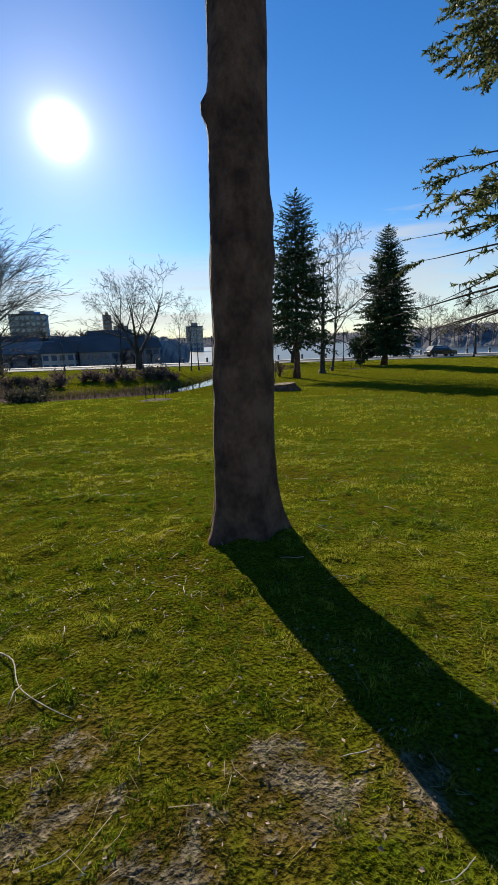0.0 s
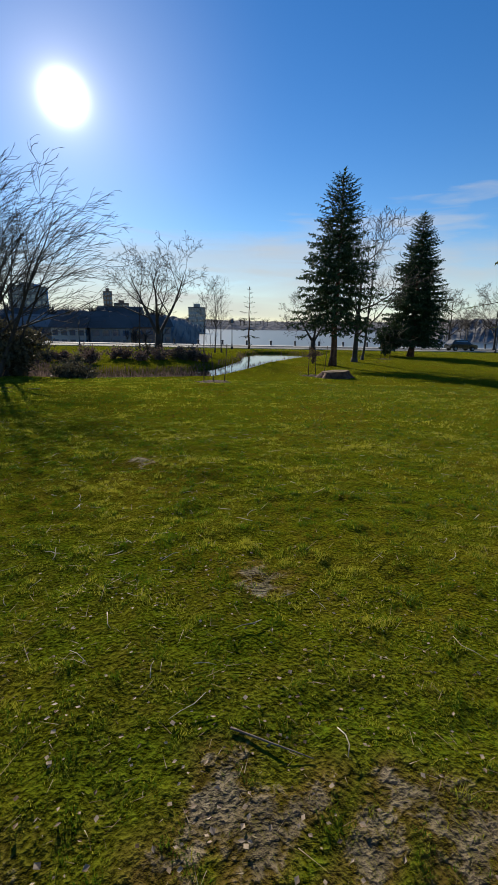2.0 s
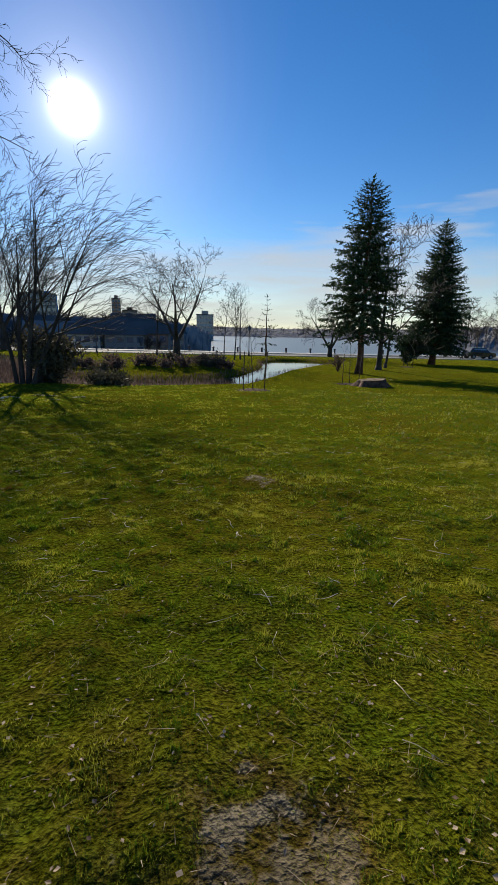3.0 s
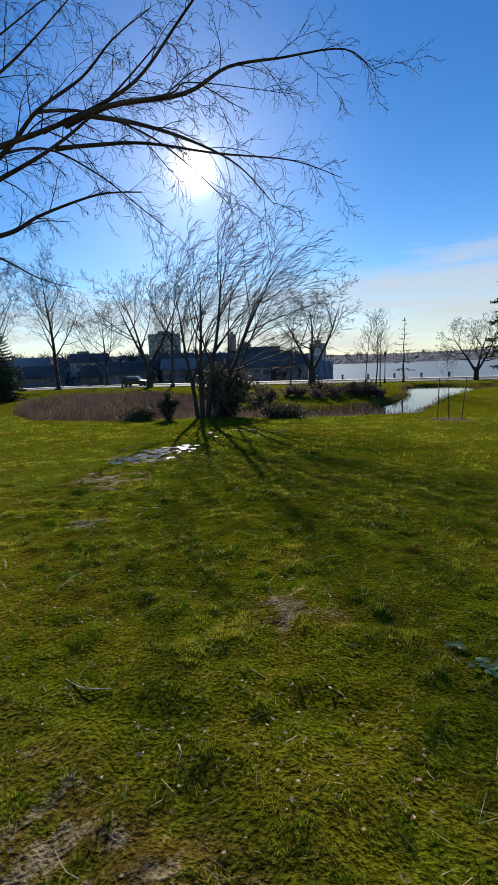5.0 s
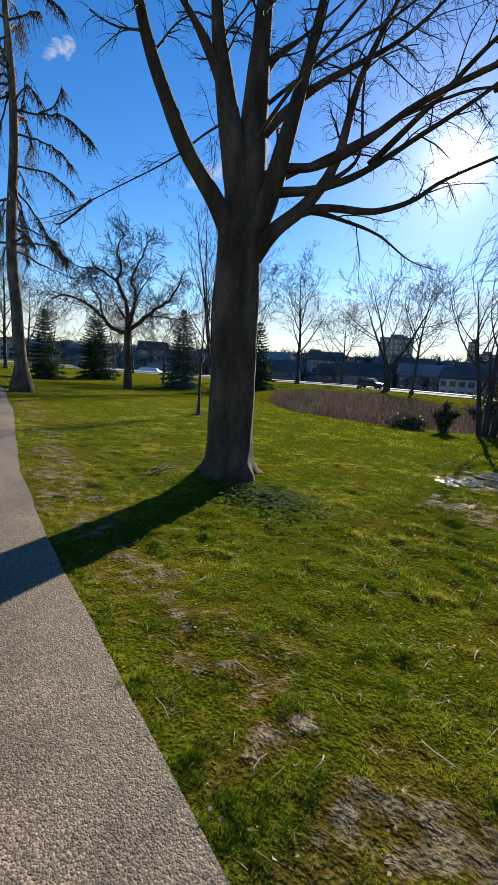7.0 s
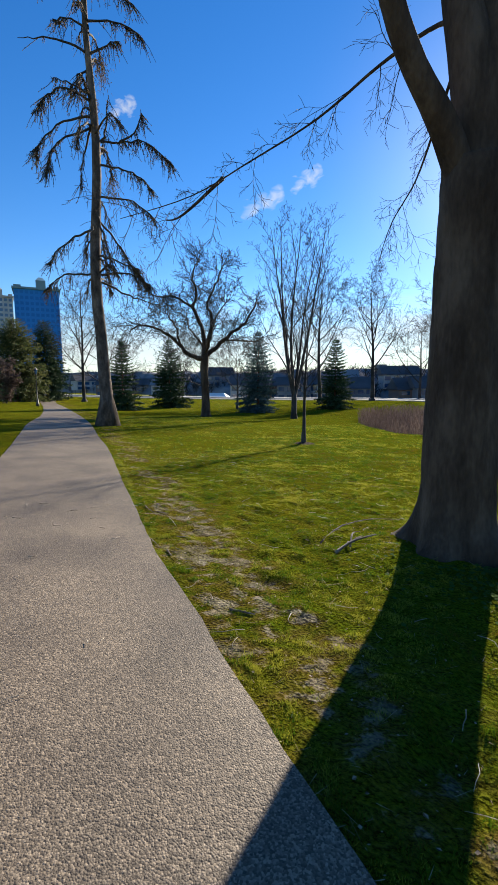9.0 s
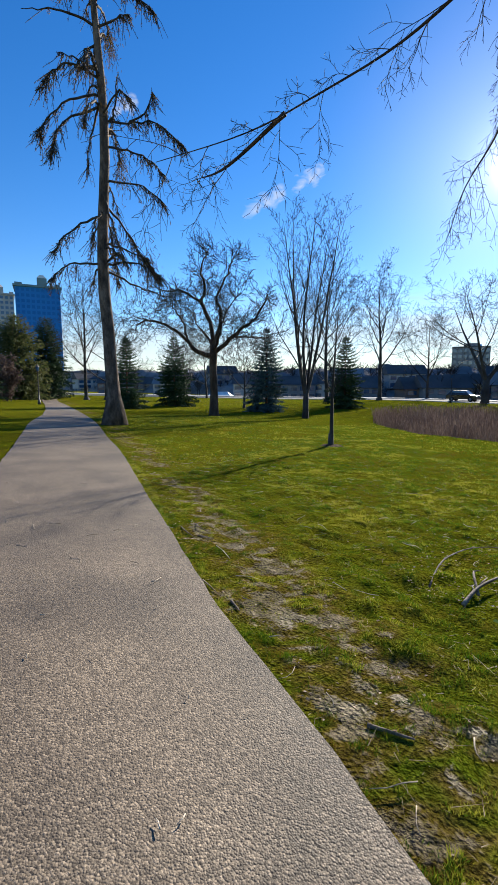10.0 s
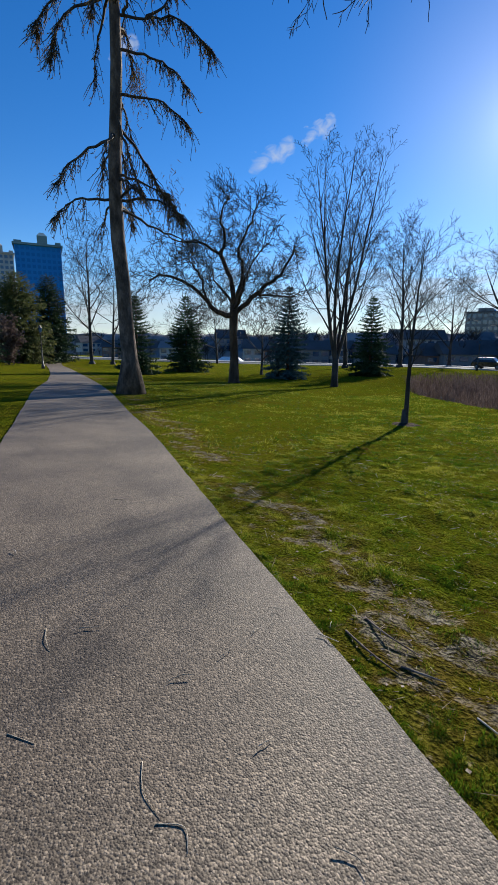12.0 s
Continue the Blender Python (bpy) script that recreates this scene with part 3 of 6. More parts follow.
def bare_tree(name, label, x, y, tall, radius, S, seed, material=None, lean=(0, 0), stems=1, group="", sink=0.1, fork=0.0, splay=0.36):
    r = random.Random(seed)
    root = thing(name, label, "tree", (x, y, hz(x, y) - sink), group=group)
    material = material or M_FARBARK
    trunk, crown = Buf(), Buf()
    for s in range(stems):
        a = s * 6.28 / max(1, stems) + r.random()
        out = 0.0 if stems == 1 else splay
        d = Vector((lean[0] + out * math.cos(a), lean[1] + out * math.sin(a), 1)).normalized()
        S2 = dict(S, small_from=1)
        grow(trunk, Vector((0.35 * out * math.cos(a), 0.35 * out * math.sin(a), fork)), d, (tall - fork) * r.uniform(0.85, 1.0) * 0.86, radius * r.uniform(0.8, 1.0), 0, S2, r, small=crown)
    if fork:
        trunk.tube([Vector((0, 0, -0.1)), Vector((0, 0, 0.6)), Vector((0, 0, fork + 0.35))], [radius * 2.3, radius * 1.75, radius * 1.5], 12, wob=0.2)
    else:
        trunk.tube([Vector((0, 0, -0.15)), Vector((0, 0, 0.12)), Vector((0, 0, 0.5))], [radius * 1.7, radius * 1.35, radius * 1.02], 9, wob=0.25)
    part("trunk", trunk.mesh("trunk", material), root)
    part("crown", crown.mesh("crown", material), root, "bare leafless twigs")
    return root


def needle_spray(out, p, d, size, count, r, hang=0.0, fine=1.0):
    """Small needle-bearing tips along one twig."""
    for k in range(count):
        q = p + d * (size * (k + r.random()) / count)
        w = (d * (0.75 if fine == 1.0 else 0.35) + rand_dir(r) * 0.75 + Vector((0, 0, -hang))).normalized()
        s = w.cross(rand_dir(r)).normalized() * min(0.11, size * r.uniform(0.1, 0.19)) * fine
        out.append((q - s, q + s, q + w * size * r.uniform(0.35, 0.65) * fine))


def conifer(name, label, x, y, tall, spread, low, seed, radius=0.22, needles=None, whorl=0.42, per=7, sub=9, tips=4, group="", gaps=0.1, sink=0.1, shape=0.85, fine=1.0, up=0.25, bare=0.0):
    r = random.Random(seed)
    root = thing(name, label, "tree", (x, y, hz(x, y) - sink), group=group)
    trunk, limbs, leaf = Buf(), Buf(), []
    n = 14
    pts = [Vector((0.05 * math.sin(i * 1.3), 0.05 * math.cos(i * 1.7), tall * i / n)) for i in range(n + 1)]
    trunk.tube(pts, [radius * (1 - 0.93 * i / n) * (1.35 if i == 0 else 1) for i in range(n + 1)], 10, wob=0.15)
    z = low
    while z < tall * 0.985:
        f = (z - low) / (tall - low)
        reach = spread * (1 - f) ** shape * (0.72 + 0.28 * min(1, f * 6 + 0.35)) + 0.12
        k = per if f < 0.85 else max(4, per - 2)
        for b in range(k):
            if r.random() < gaps:
                continue
            a = 6.2832 * (b + r.uniform(-0.35, 0.35)) / k + z * 2.1
            ln = reach * r.uniform(0.62, 1.12)
            rise = up * (f * 1.6 - 0.55)
            m = 5
            line = []
            for i in range(m + 1):
                u = i / m
                line.append(Vector((math.cos(a) * ln * u, math.sin(a) * ln * u, z + ln * (rise * u - 0.22 * u * u * (1 - f) + 0.12 * u ** 3))))
            limbs.tube(line, [max(0.006, radius * 0.17 * (1 - f * 0.7) * (1 - 0.85 * i / m)) for i in range(m + 1)], 4, cap=False)
            c = max(3, int(sub * (0.45 + 0.55 * ln / max(0.4, spread))))
            for j in range(c):
                u = 0.16 + 0.84 * (j + r.random()) / c
                i = min(int(u * m), m - 1)
                q = line[i].lerp(line[i + 1], u * m - i)
                dd = (line[i + 1] - line[i]).normalized()
                side = dd.cross(Vector((0, 0, 1))).normalized() * r.choice((-1, 1))
                w = (dd * 0.75 + side * r.uniform(0.3, 1.0) + Vector((0, 0, r.uniform(-0.55, 0.15)))).normalized()
                size = max(0.16, ln * 0.32 * (1.15 - 0.6 * u))
                if r.random() > bare * (1 - f) ** 1.6 * 1.5:
                    needle_spray(leaf, q, w, size, tips, r, 0.15, fine)
            if r.random() > bare * (1 - f):
                needle_spray(leaf, line[-1], dd, min(0.3, 0.12 + 0.2 * ln), tips, r, 0.0, fine)
        z += whorl * r.uniform(0.75, 1.25) * (0.6 + 0.4 * (1 - f))
    needle_spray(leaf, Vector((0, 0, tall * 0.96)), Vector((0, 0, 1)), tall * 0.05, 8, r)
    part("trunk", trunk.mesh("trunk", M_BARK), root)
    tagged(part("branchwork", limbs.mesh("branchwork", M_TWIG), root), kind="stuff")
    part("foliage", tris("foliage", np.array([[tuple(a), tuple(b), tuple(c)] for a, b, c in leaf]), needles or M_SPRUCE), root, "dense dark needle foliage")
    return root


# near trunk beside the start of the walk
def bark_trunk(name, x, y, tall, low_r, top_r, material, seed, flare=0.5, knots=(), bend=0.0, lobes=5, back=0.0):
    """A thick trunk with a lobed root flare, bark ridges and knots."""
    n, rings = 56, 120
    v, f = [], []
    for i in range(rings + 1):
        u = (i / rings) ** 1.25
        z = tall * u - 0.12
        rr = low_r + (top_r - low_r) * u
        fl = flare * math.exp(-max(0, z + 0.05) / 0.24)
        for k in range(n):
            a = 2 * math.pi * k / n
            lob = 1 + fl * (0.55 + 0.45 * math.sin(a * lobes + seed) + 0.25 * math.sin(a * 3 + 2 * seed))
            p = Vector((math.cos(a), math.sin(a), 0))
            ridge = 0.045 * noise.noise(Vector((p.x * 2.2 + seed, p.y * 2.2, z * 1.1))) + 0.022 * noise.noise(Vector((p.x * 6, p.y * 6 + seed, z * 3.0))) + 0.014 * noise.noise(Vector((p.x * 15, p.y * 15, z * 8)))
            rad = rr * lob * (1 + ridge * 1.5)
            for ka, kz, kr, kd in knots:
                da = (a - ka + math.pi) % (2 * math.pi) - math.pi
                rad += kd * math.exp(-((da * rr) ** 2 + (z - kz) ** 2) / (kr * kr))
            v.append(Vector((p.x * rad + bend * z, p.y * rad + back * z, z)))
    for i in range(rings):
        for k in range(n):
            a, b = i * n + k, i * n + (k + 1) % n
            f.append((a, b, b + n, a + n))
    f.append(tuple(rings * n + k for k in range(n)))
    return mesh_of(name, v, f, material, True)


def near_spruce():
    x, y = 7.24, 2.06
    root = thing("spruce_tree", "tall spruce with thick scaly brown trunk and root flare", "tree", (x, y, hz(x, y)))
    part("trunk", bark_trunk("trunk", x, y, 9.0, 0.285, 0.2, M_BARK, 1.3, 0.46, ((3.3, 3.55, 0.09, 0.07), (6.1, 2.4, 0.16, 0.035), (0.05, 2.75, 0.12, 0.03), (3.1, 1.4, 0.1, 0.012)), bend=0.023, back=0.07), root, "rough scaly reddish-brown bark")
    r = random.Random(5)
    limbs, leaf = Buf(), []
    z = 6.8
    while z < 12:
        for b in range(5):
            a = r.uniform(0, 6.28)
            ln = 2.6 * (12.5 - z) / 7 * r.uniform(0.7, 1.1)
            line = [Vector((math.cos(a) * ln * u / 4, math.sin(a) * ln * u / 4, z - 0.05 * u * ln / 4 * u)) for u in range(5)]
            limbs.tube(line, [0.035 - 0.007 * u for u in range(5)], 5, cap=False)
            for j in range(9):
                q = line[0].lerp(line[-1], 0.2 + 0.8 * r.random())
                needle_spray(leaf, q, (line[-1] - line[0]).normalized() * 0.6 + rand_dir(r) * 0.6, 0.5, 5, r, 0.2)
        z += 0.5
    limbs.tube([Vector((0, 0, 8.8)), Vector((0, 0, 12.4))], [0.15, 0.02], 8)
    part("branchwork", limbs.mesh("branchwork", M_TWIG), root)
    part("foliage", tris("foliage", np.array([[tuple(a), tuple(b), tuple(c)] for a, b, c in leaf]), M_SPRUCE), root, "dark green needle sprays")


near_spruce()


# the maple beside the path
MX, MY = -7.78, 6.42
MZ = hz(MX, MY)
MAPLE_LIMBS = [
    (0.15, [(-7.85, 6.3, 3.3), (-7.95, 6.05, 3.72), (-8.13, 5.65, 4.25), (-8.28, 5.19, 5.1), (-8.36, 4.95, 5.9), (-8.4, 4.7, 7.2), (-8.6, 4.4, 8.8)]),
    (0.23, [(-7.78, 6.4, 3.5), (-7.85, 6.32, 4.3), (-7.98, 6.25, 5.0), (-8.13, 6.2, 5.8), (-8.3, 6.2, 6.8), (-8.7, 6.0, 9.0)]),
    (0.11, [(-8.02, 6.22, 5.2), (-8.23, 6.05, 5.72), (-8.35, 5.85, 6.0), (-8.6, 5.5, 6.5), (-9.1, 5.0, 7.4)]),
    (0.29, [(-7.75, 6.42, 3.2), (-7.72, 6.48, 4.2), (-7.74, 6.55, 5.0), (-7.77, 6.66, 6.0), (-7.8, 6.8, 7.2), (-7.7, 7.0, 9.6)]),
    (0.18, [(-7.62, 6.5, 3.4), (-7.38, 6.58, 4.0), (-7.26, 6.72, 4.75), (-7.16, 6.9, 5.55), (-7.1, 7.12, 6.5), (-6.9, 7.5, 8.4)]),
    (0.075, [(-7.74, 6.6, 5.3), (-7.68, 6.85, 5.75), (-7.6, 7.25, 6.15), (-7.4, 7.85, 6.8), (-7.1, 8.4, 7.5)]),
    (0.1, [(-7.73, 6.5, 4.5), (-7.48, 6.78, 4.95), (-7.15, 7.16, 5.42), (-6.78, 7.59, 5.8), (-6.3, 8.13, 6.3), (-5.8, 8.6, 7.0), (-5.0, 9.0, 8.0)]),
    (0.13, [(-7.6, 6.5, 3.05), (-7.32, 6.6, 3.42), (-7.03, 6.98, 3.85), (-6.82, 7.33, 4.5), (-6.75, 7.7, 5.65), (-6.45, 8.1, 6.8), (-6.0, 8.6, 8.2)]),
    (0.09, [(-7.6, 6.52, 3.9), (-7.4, 6.62, 4.2), (-6.83, 6.8, 4.22), (-6.28, 6.95, 4.42), (-5.6, 7.0, 4.75), (-4.6, 7.1, 5.02), (-3.86, 6.87, 5.05), (-3.01, 6.62, 5.2), (-2.33, 6.35, 5.6), (-1.7, 6.1, 6.0)]),
    (0.1, [(-7.55, 6.55, 3.7), (-7.37, 6.67, 3.92), (-6.95, 7.04, 4.03), (-6.46, 7.41, 4.28), (-5.91, 7.74, 4.7), (-5.04, 8.19, 5.35), (-4.2, 8.5, 6.1), (-3.4, 8.7, 6.9)]),
    (0.1, [(-7.55, 6.5, 3.25), (-7.2, 6.75, 3.6), (-6.9, 7.2, 3.82), (-6.38, 7.77, 3.87), (-5.95, 8.15, 4.07), (-5.6, 8.46, 4.4), (-4.65, 8.75, 4.75), (-3.9, 8.95, 4.8)]),
    (0.05, [(-7.02, 7.08, 3.76), (-6.87, 7.65, 3.8), (-6.58, 8.55, 3.76), (-6.27, 9.3, 3.5), (-5.9, 10.0, 3.42)]),
    (0.036, [(-7.85, 6.45, 4.7), (-8.4, 6.9, 5.2), (-9.3, 7.3, 5.4), (-10.2, 7.3, 5.15), (-10.75, 6.5, 4.5), (-10.9, 5.6, 3.85), (-11.6, 5.0, 3.6)]),
    (0.03, [(-10.85, 6.1, 4.2), (-11.6, 6.0, 3.9), (-12.4, 6.3, 4.1), (-12.9, 6.7, 4.4)]),
    (0.045, [(-8.0, 6.7, 5.0), (-8.8, 8.6, 6.0), (-9.6, 9.8, 5.8), (-10.0, 10.0, 5.1), (-10.3, 9.75, 4.4), (-10.4, 9.5, 3.7)]),
    (0.042, [(-3.86, 6.87, 5.03), (-3.03, 6.62, 4.72), (-2.32, 6.55, 4.42), (-1.74, 6.6, 4.1), (-1.29, 6.61, 3.6)]),
    (0.048, [(-4.2, 7.0, 5.0), (-3.4, 6.72, 5.02), (-2.4, 6.64, 5.0), (-1.88, 6.9, 5.38), (-1.23, 7.1, 5.52), (-0.42, 7.12, 5.53), (-0.05, 7.16, 5.25)]),
    (0.045, [(-5.04, 8.19, 5.3), (-4.2, 7.8, 5.1), (-3.29, 7.6, 4.95), (-2.28, 7.97, 4.87), (-1.16, 8.2, 4.76), (-0.38, 8.23, 4.45)]),
    (0.055, [(-6.4, 7.5, 4.4), (-5.53, 7.72, 5.21), (-4.95, 7.59, 5.56), (-4.15, 7.51, 5.87), (-3.6, 7.39, 6.2), (-2.97, 7.25, 6.41)]),
    (0.032, [(-4.6, 7.1, 5.0), (-3.8, 6.89, 5.08), (-2.73, 7.09, 5.27), (-2.45, 7.24, 5.46), (-1.13, 7.6, 5.36)]),
    (0.036, [(-7.62, 6.4, 4.5), (-7.0, 6.3, 4.95), (-6.21, 6.26, 5.45), (-5.85, 6.3, 5.75), (-5.43, 6.37, 6.15), (-4.9, 6.4, 6.7), (-4.2, 6.5, 7.3)]),
    (0.04, [(-6.9, 7.3, 4.2), (-6.74, 7.88, 4.74), (-6.85, 8.05, 5.69), (-6.91, 8.38, 6.4), (-6.55, 8.86, 7.42), (-6.33, 9.11, 8.45)]),
    (0.042, [(-7.4, 6.8, 4.15), (-6.73, 7.64, 4.8), (-5.91, 7.73, 5.06), (-5.01, 7.78, 5.12), (-4.22, 7.91, 4.73), (-3.54, 8.03, 4.18), (-3.09, 8.04, 3.8)]),
    (0.032, [(-4.96, 7.58, 5.54), (-4.11, 7.52, 5.41), (-3.13, 7.62, 4.99), (-2.26, 7.77, 4.25), (-2.02, 7.79, 3.92)]),
    (0.036, [(-7.74, 6.55, 4.95), (-7.1, 7.21, 5.76), (-6.13, 7.34, 6.05), (-5.13, 7.38, 6.55), (-4.4, 7.4, 6.9), (-3.4, 7.4, 7.2)]),
]
MTWIG = dict(segs=(6, 5, 3), taper=(0.4, 0.4, 0.6), wild=(0.18, 0.22, 0.28), lift=(-0.07, -0.1, -0.05), sides=(5, 4, 3), kids=(6, 4), ratio=(0.5, 0.5), angle=(42, 45), thin=(0.5, 0.6), min_r=0.0032)
MTWIG["from"] = (0.15, 0.15)


def maple():
    r = random.Random(21)
    root = thing("maple_tree", "large leafless maple with dark trunk and many limbs", "tree", (MX, MY, MZ))
    part("trunk", bark_trunk("trunk", MX, MY, 3.75, 0.36, 0.3, M_MAPLE, 2.2, 0.85, ((-0.3, 0.12, 0.12, 0.1), (1.2, 2.6, 0.2, 0.03), (-1.2, 3.35, 0.3, 0.05)), lobes=4), root, "dark furrowed bark with spreading root flare")
    off = Vector((MX, MY, MZ))
    for radius, pts in MAPLE_LIMBS:
        line = [p - off for p in curve_through(pts, 5)]
        n = len(line) - 1
        b, tw = Buf(), Buf()
        bend = 0.62 if radius < 0.12 else 0.95
        rad = [radius * (1 - 0.9 * (i / n) ** bend) for i in range(n + 1)]
        b.tube(line, rad, 10 if radius > 0.08 else 7, wob=0.14)
        total = sum((line[i + 1] - line[i]).length for i in range(n))
        count = int(total * 2.7)
        for k in range(count):
            first = 0.5 if radius > 0.085 else 0.22
            u = first + (1 - first) * (k + r.random()) / count
            i = min(int(u * n), n - 1)
            q = line[i].lerp(line[i + 1], u * n - i)
            dd = (line[i + 1] - line[i]).normalized()
            side = Matrix.Rotation(k * 2.4 + r.uniform(-0.6, 0.6), 3, dd) @ dd.orthogonal().normalized()
            d = (dd * 0.75 + side * 0.7 + Vector((0, 0, r.uniform(-0.35, 0.2)))).normalized()
            ln = r.uniform(0.35, 1.25) * (1.05 - 0.3 * u)
            grow(tw, q, d, ln, max(0.0045, min(0.02, rad[i] * 0.34)), 0, MTWIG, r)
        limb = part("limb", b.mesh("limb", M_MAPLE), root)
        tagged(part("twig_spray", tw.mesh("twig_spray", M_TWIG), limb, "fine leafless twigs"), kind="stuff")


maple()

# the swept bare tree on the pond bank, with its evergreen undergrowth
SX, SY = -6.3, 21.9


def bank_tree():
    r = random.Random(31)
    root = thing("bank_tree", "leafless multi-stemmed tree leaning over the pond bank", "tree", (SX, SY, hz(SX, SY) - 0.1))
    trunk, crown = Buf(), Buf()
    for dx, dy, tall, rad, lean in ((-0.3, 0.0, 6.6, 0.12, (-0.16, 0.05)), (-0.1, 0.1, 7.2, 0.14, (0.0, 0.0)), (0.15, 0.1, 7.8, 0.15, (0.16, 0.0)), (0.4, -0.15, 7.8, 0.13, (0.36, -0.05)), (0.45, 0.3, 6.6, 0.09, (0.58, 0.15))):
        grow(trunk, Vector((dx, dy, -0.1)), Vector((lean[0], lean[1], 1)).normalized(), tall, rad, 0, dict(SWEPT, small_from=1), r, small=crown)
    part("trunk", trunk.mesh("trunk", M_FARBARK), root)
    part("crown", crown.mesh("crown", M_FARBARK), root, "wind-swept leafless twigs")


bank_tree()


def shrub(name, label, x, y, size, tall, count, material, seed, stems=9, group="", blade=0.16, z=None):
    """A bush of stems with many small leaf tips and an uneven outline."""
    r = random.Random(seed)
    root = thing(name, label, "shrub", (x, y, (hz(x, y) if z is None else z) - 0.05), group=group)
    b, leaf = Buf(), []
    for s in range(stems):
        a, reach = r.uniform(0, 6.28), r.uniform(0.2, 1.0)
        top = Vector((math.cos(a) * size * reach * 0.8, math.sin(a) * size * reach * 0.8, tall * r.uniform(0.5, 1.0) * (1.1 - 0.4 * reach)))
        mid = top * 0.5 + Vector((0, 0, tall * 0.12))
        line = curve_through([(0, 0, 0), mid, top], 3)
        b.tube(line, [0.035 * (1 - 0.8 * i / (len(line) - 1)) for i in range(len(line))], 4, cap=False)
        for k in range(count // stems):
            u = 0.25 + 0.75 * r.random()
            i = min(int(u * (len(line) - 1)), len(line) - 2)
            q = line[i] + rand_dir(r) * (0.28 * size * r.random())
            q.z = max(0.03, q.z)
            w = (rand_dir(r) + Vector((0, 0, 0.5))).normalized()
            s2 = w.cross(rand_dir(r)).normalized() * blade * r.uniform(0.2, 0.4)
            leaf.append((q - s2, q + s2, q + w * blade * r.uniform(0.7, 1.5)))
    part("stem_cluster", b.mesh("stem_cluster", M_TWIG), root)
    part("foliage", tris("foliage", np.array([[tuple(a), tuple(b2), tuple(c)] for a, b2, c in leaf]), material), root)
    return root


shrub("evergreen_bush", "dark evergreen bush under the leaning bank tree", SX + 0.8, SY + 1.2, 2.5, 3.1, 5600, M_EVER, 41, 30, blade=0.2)
shrub("juniper_bush", "small dark juniper on the pond bank", -7.9, 21.2, 0.75, 1.55, 1500, M_EVER, 42, 9)
shrub("bank_bush", "low dark scrub along the pond bank", -2.6, 22.3, 1.9, 0.55, 1800, M_EVER, 43, 14)
shrub("bank_bush", "low dark scrub along the pond bank", -9.6, 21.7, 1.5, 0.6, 1200, M_EVER, 44, 12)
for k in range(17):
    bx, by = -9 + 0.85 * k + R.uniform(-0.6, 0.6), 33.5 + 0.35 * abs(k - 5) + R.uniform(-1.5, 2.5)
    shrub("bank_shrub", "straggly grey-brown shrub on the far pond bank", bx, by, R.uniform(1.1, 1.9), R.uniform(0.7, 1.5), 650, M_EVER if k % 4 == 1 else M_REED, 50 + k, 12, "shrubs on the far bank")

# pair of spruces and their neighbours
conifer("spruce_tree", "tall spruce with thin lower branches by the pond", 14.25, 34.0, 13.9, 3.35, 3.0, 61, 0.27, whorl=0.42, per=10, sub=17, tips=11, gaps=0.14, shape=0.6, fine=0.7, bare=0.42)
conifer("spruce_tree", "dense dark spruce standing on the lawn", 27.1, 47.5, 14.7, 3.7, 1.8, 62, 0.34, whorl=0.4, per=11, sub=18, tips=11, gaps=0.08, shape=0.64, fine=0.7)
bare_tree("bare_tree", "leafless tree tangled behind a tall spruce", 17.5, 38.3, 12.5, 0.26, ROUND, 63)
bare_tree("bare_tree", "slim leafless tree reaching above the spruce", 19.2, 41.0, 14.0, 0.14, THIN, 64, lean=(0.1, 0))
shrub("low_shrub", "small bare shrub at the foot of a spruce", 13.2, 36.2, 0.9, 1.6, 260, M_REED, 65, 9)
shrub("evergreen_bush", "yellow-green evergreen bush near the dense spruce", 24.6, 48.5, 1.6, 4.2, 2600, M_SPRUCE, 66, 12, blade=0.3)
# conifer at the edge of the view at the start
conifer("fir_tree", "large shaggy conifer with drooping sunlit branches", 18.2, 12.9, 19.0, 5.2, 3.4, 67, 0.36, whorl=0.75, per=8, sub=22, tips=34, gaps=0.5, shape=0.45, fine=0.4, needles=M_FIR, bare=0.7)

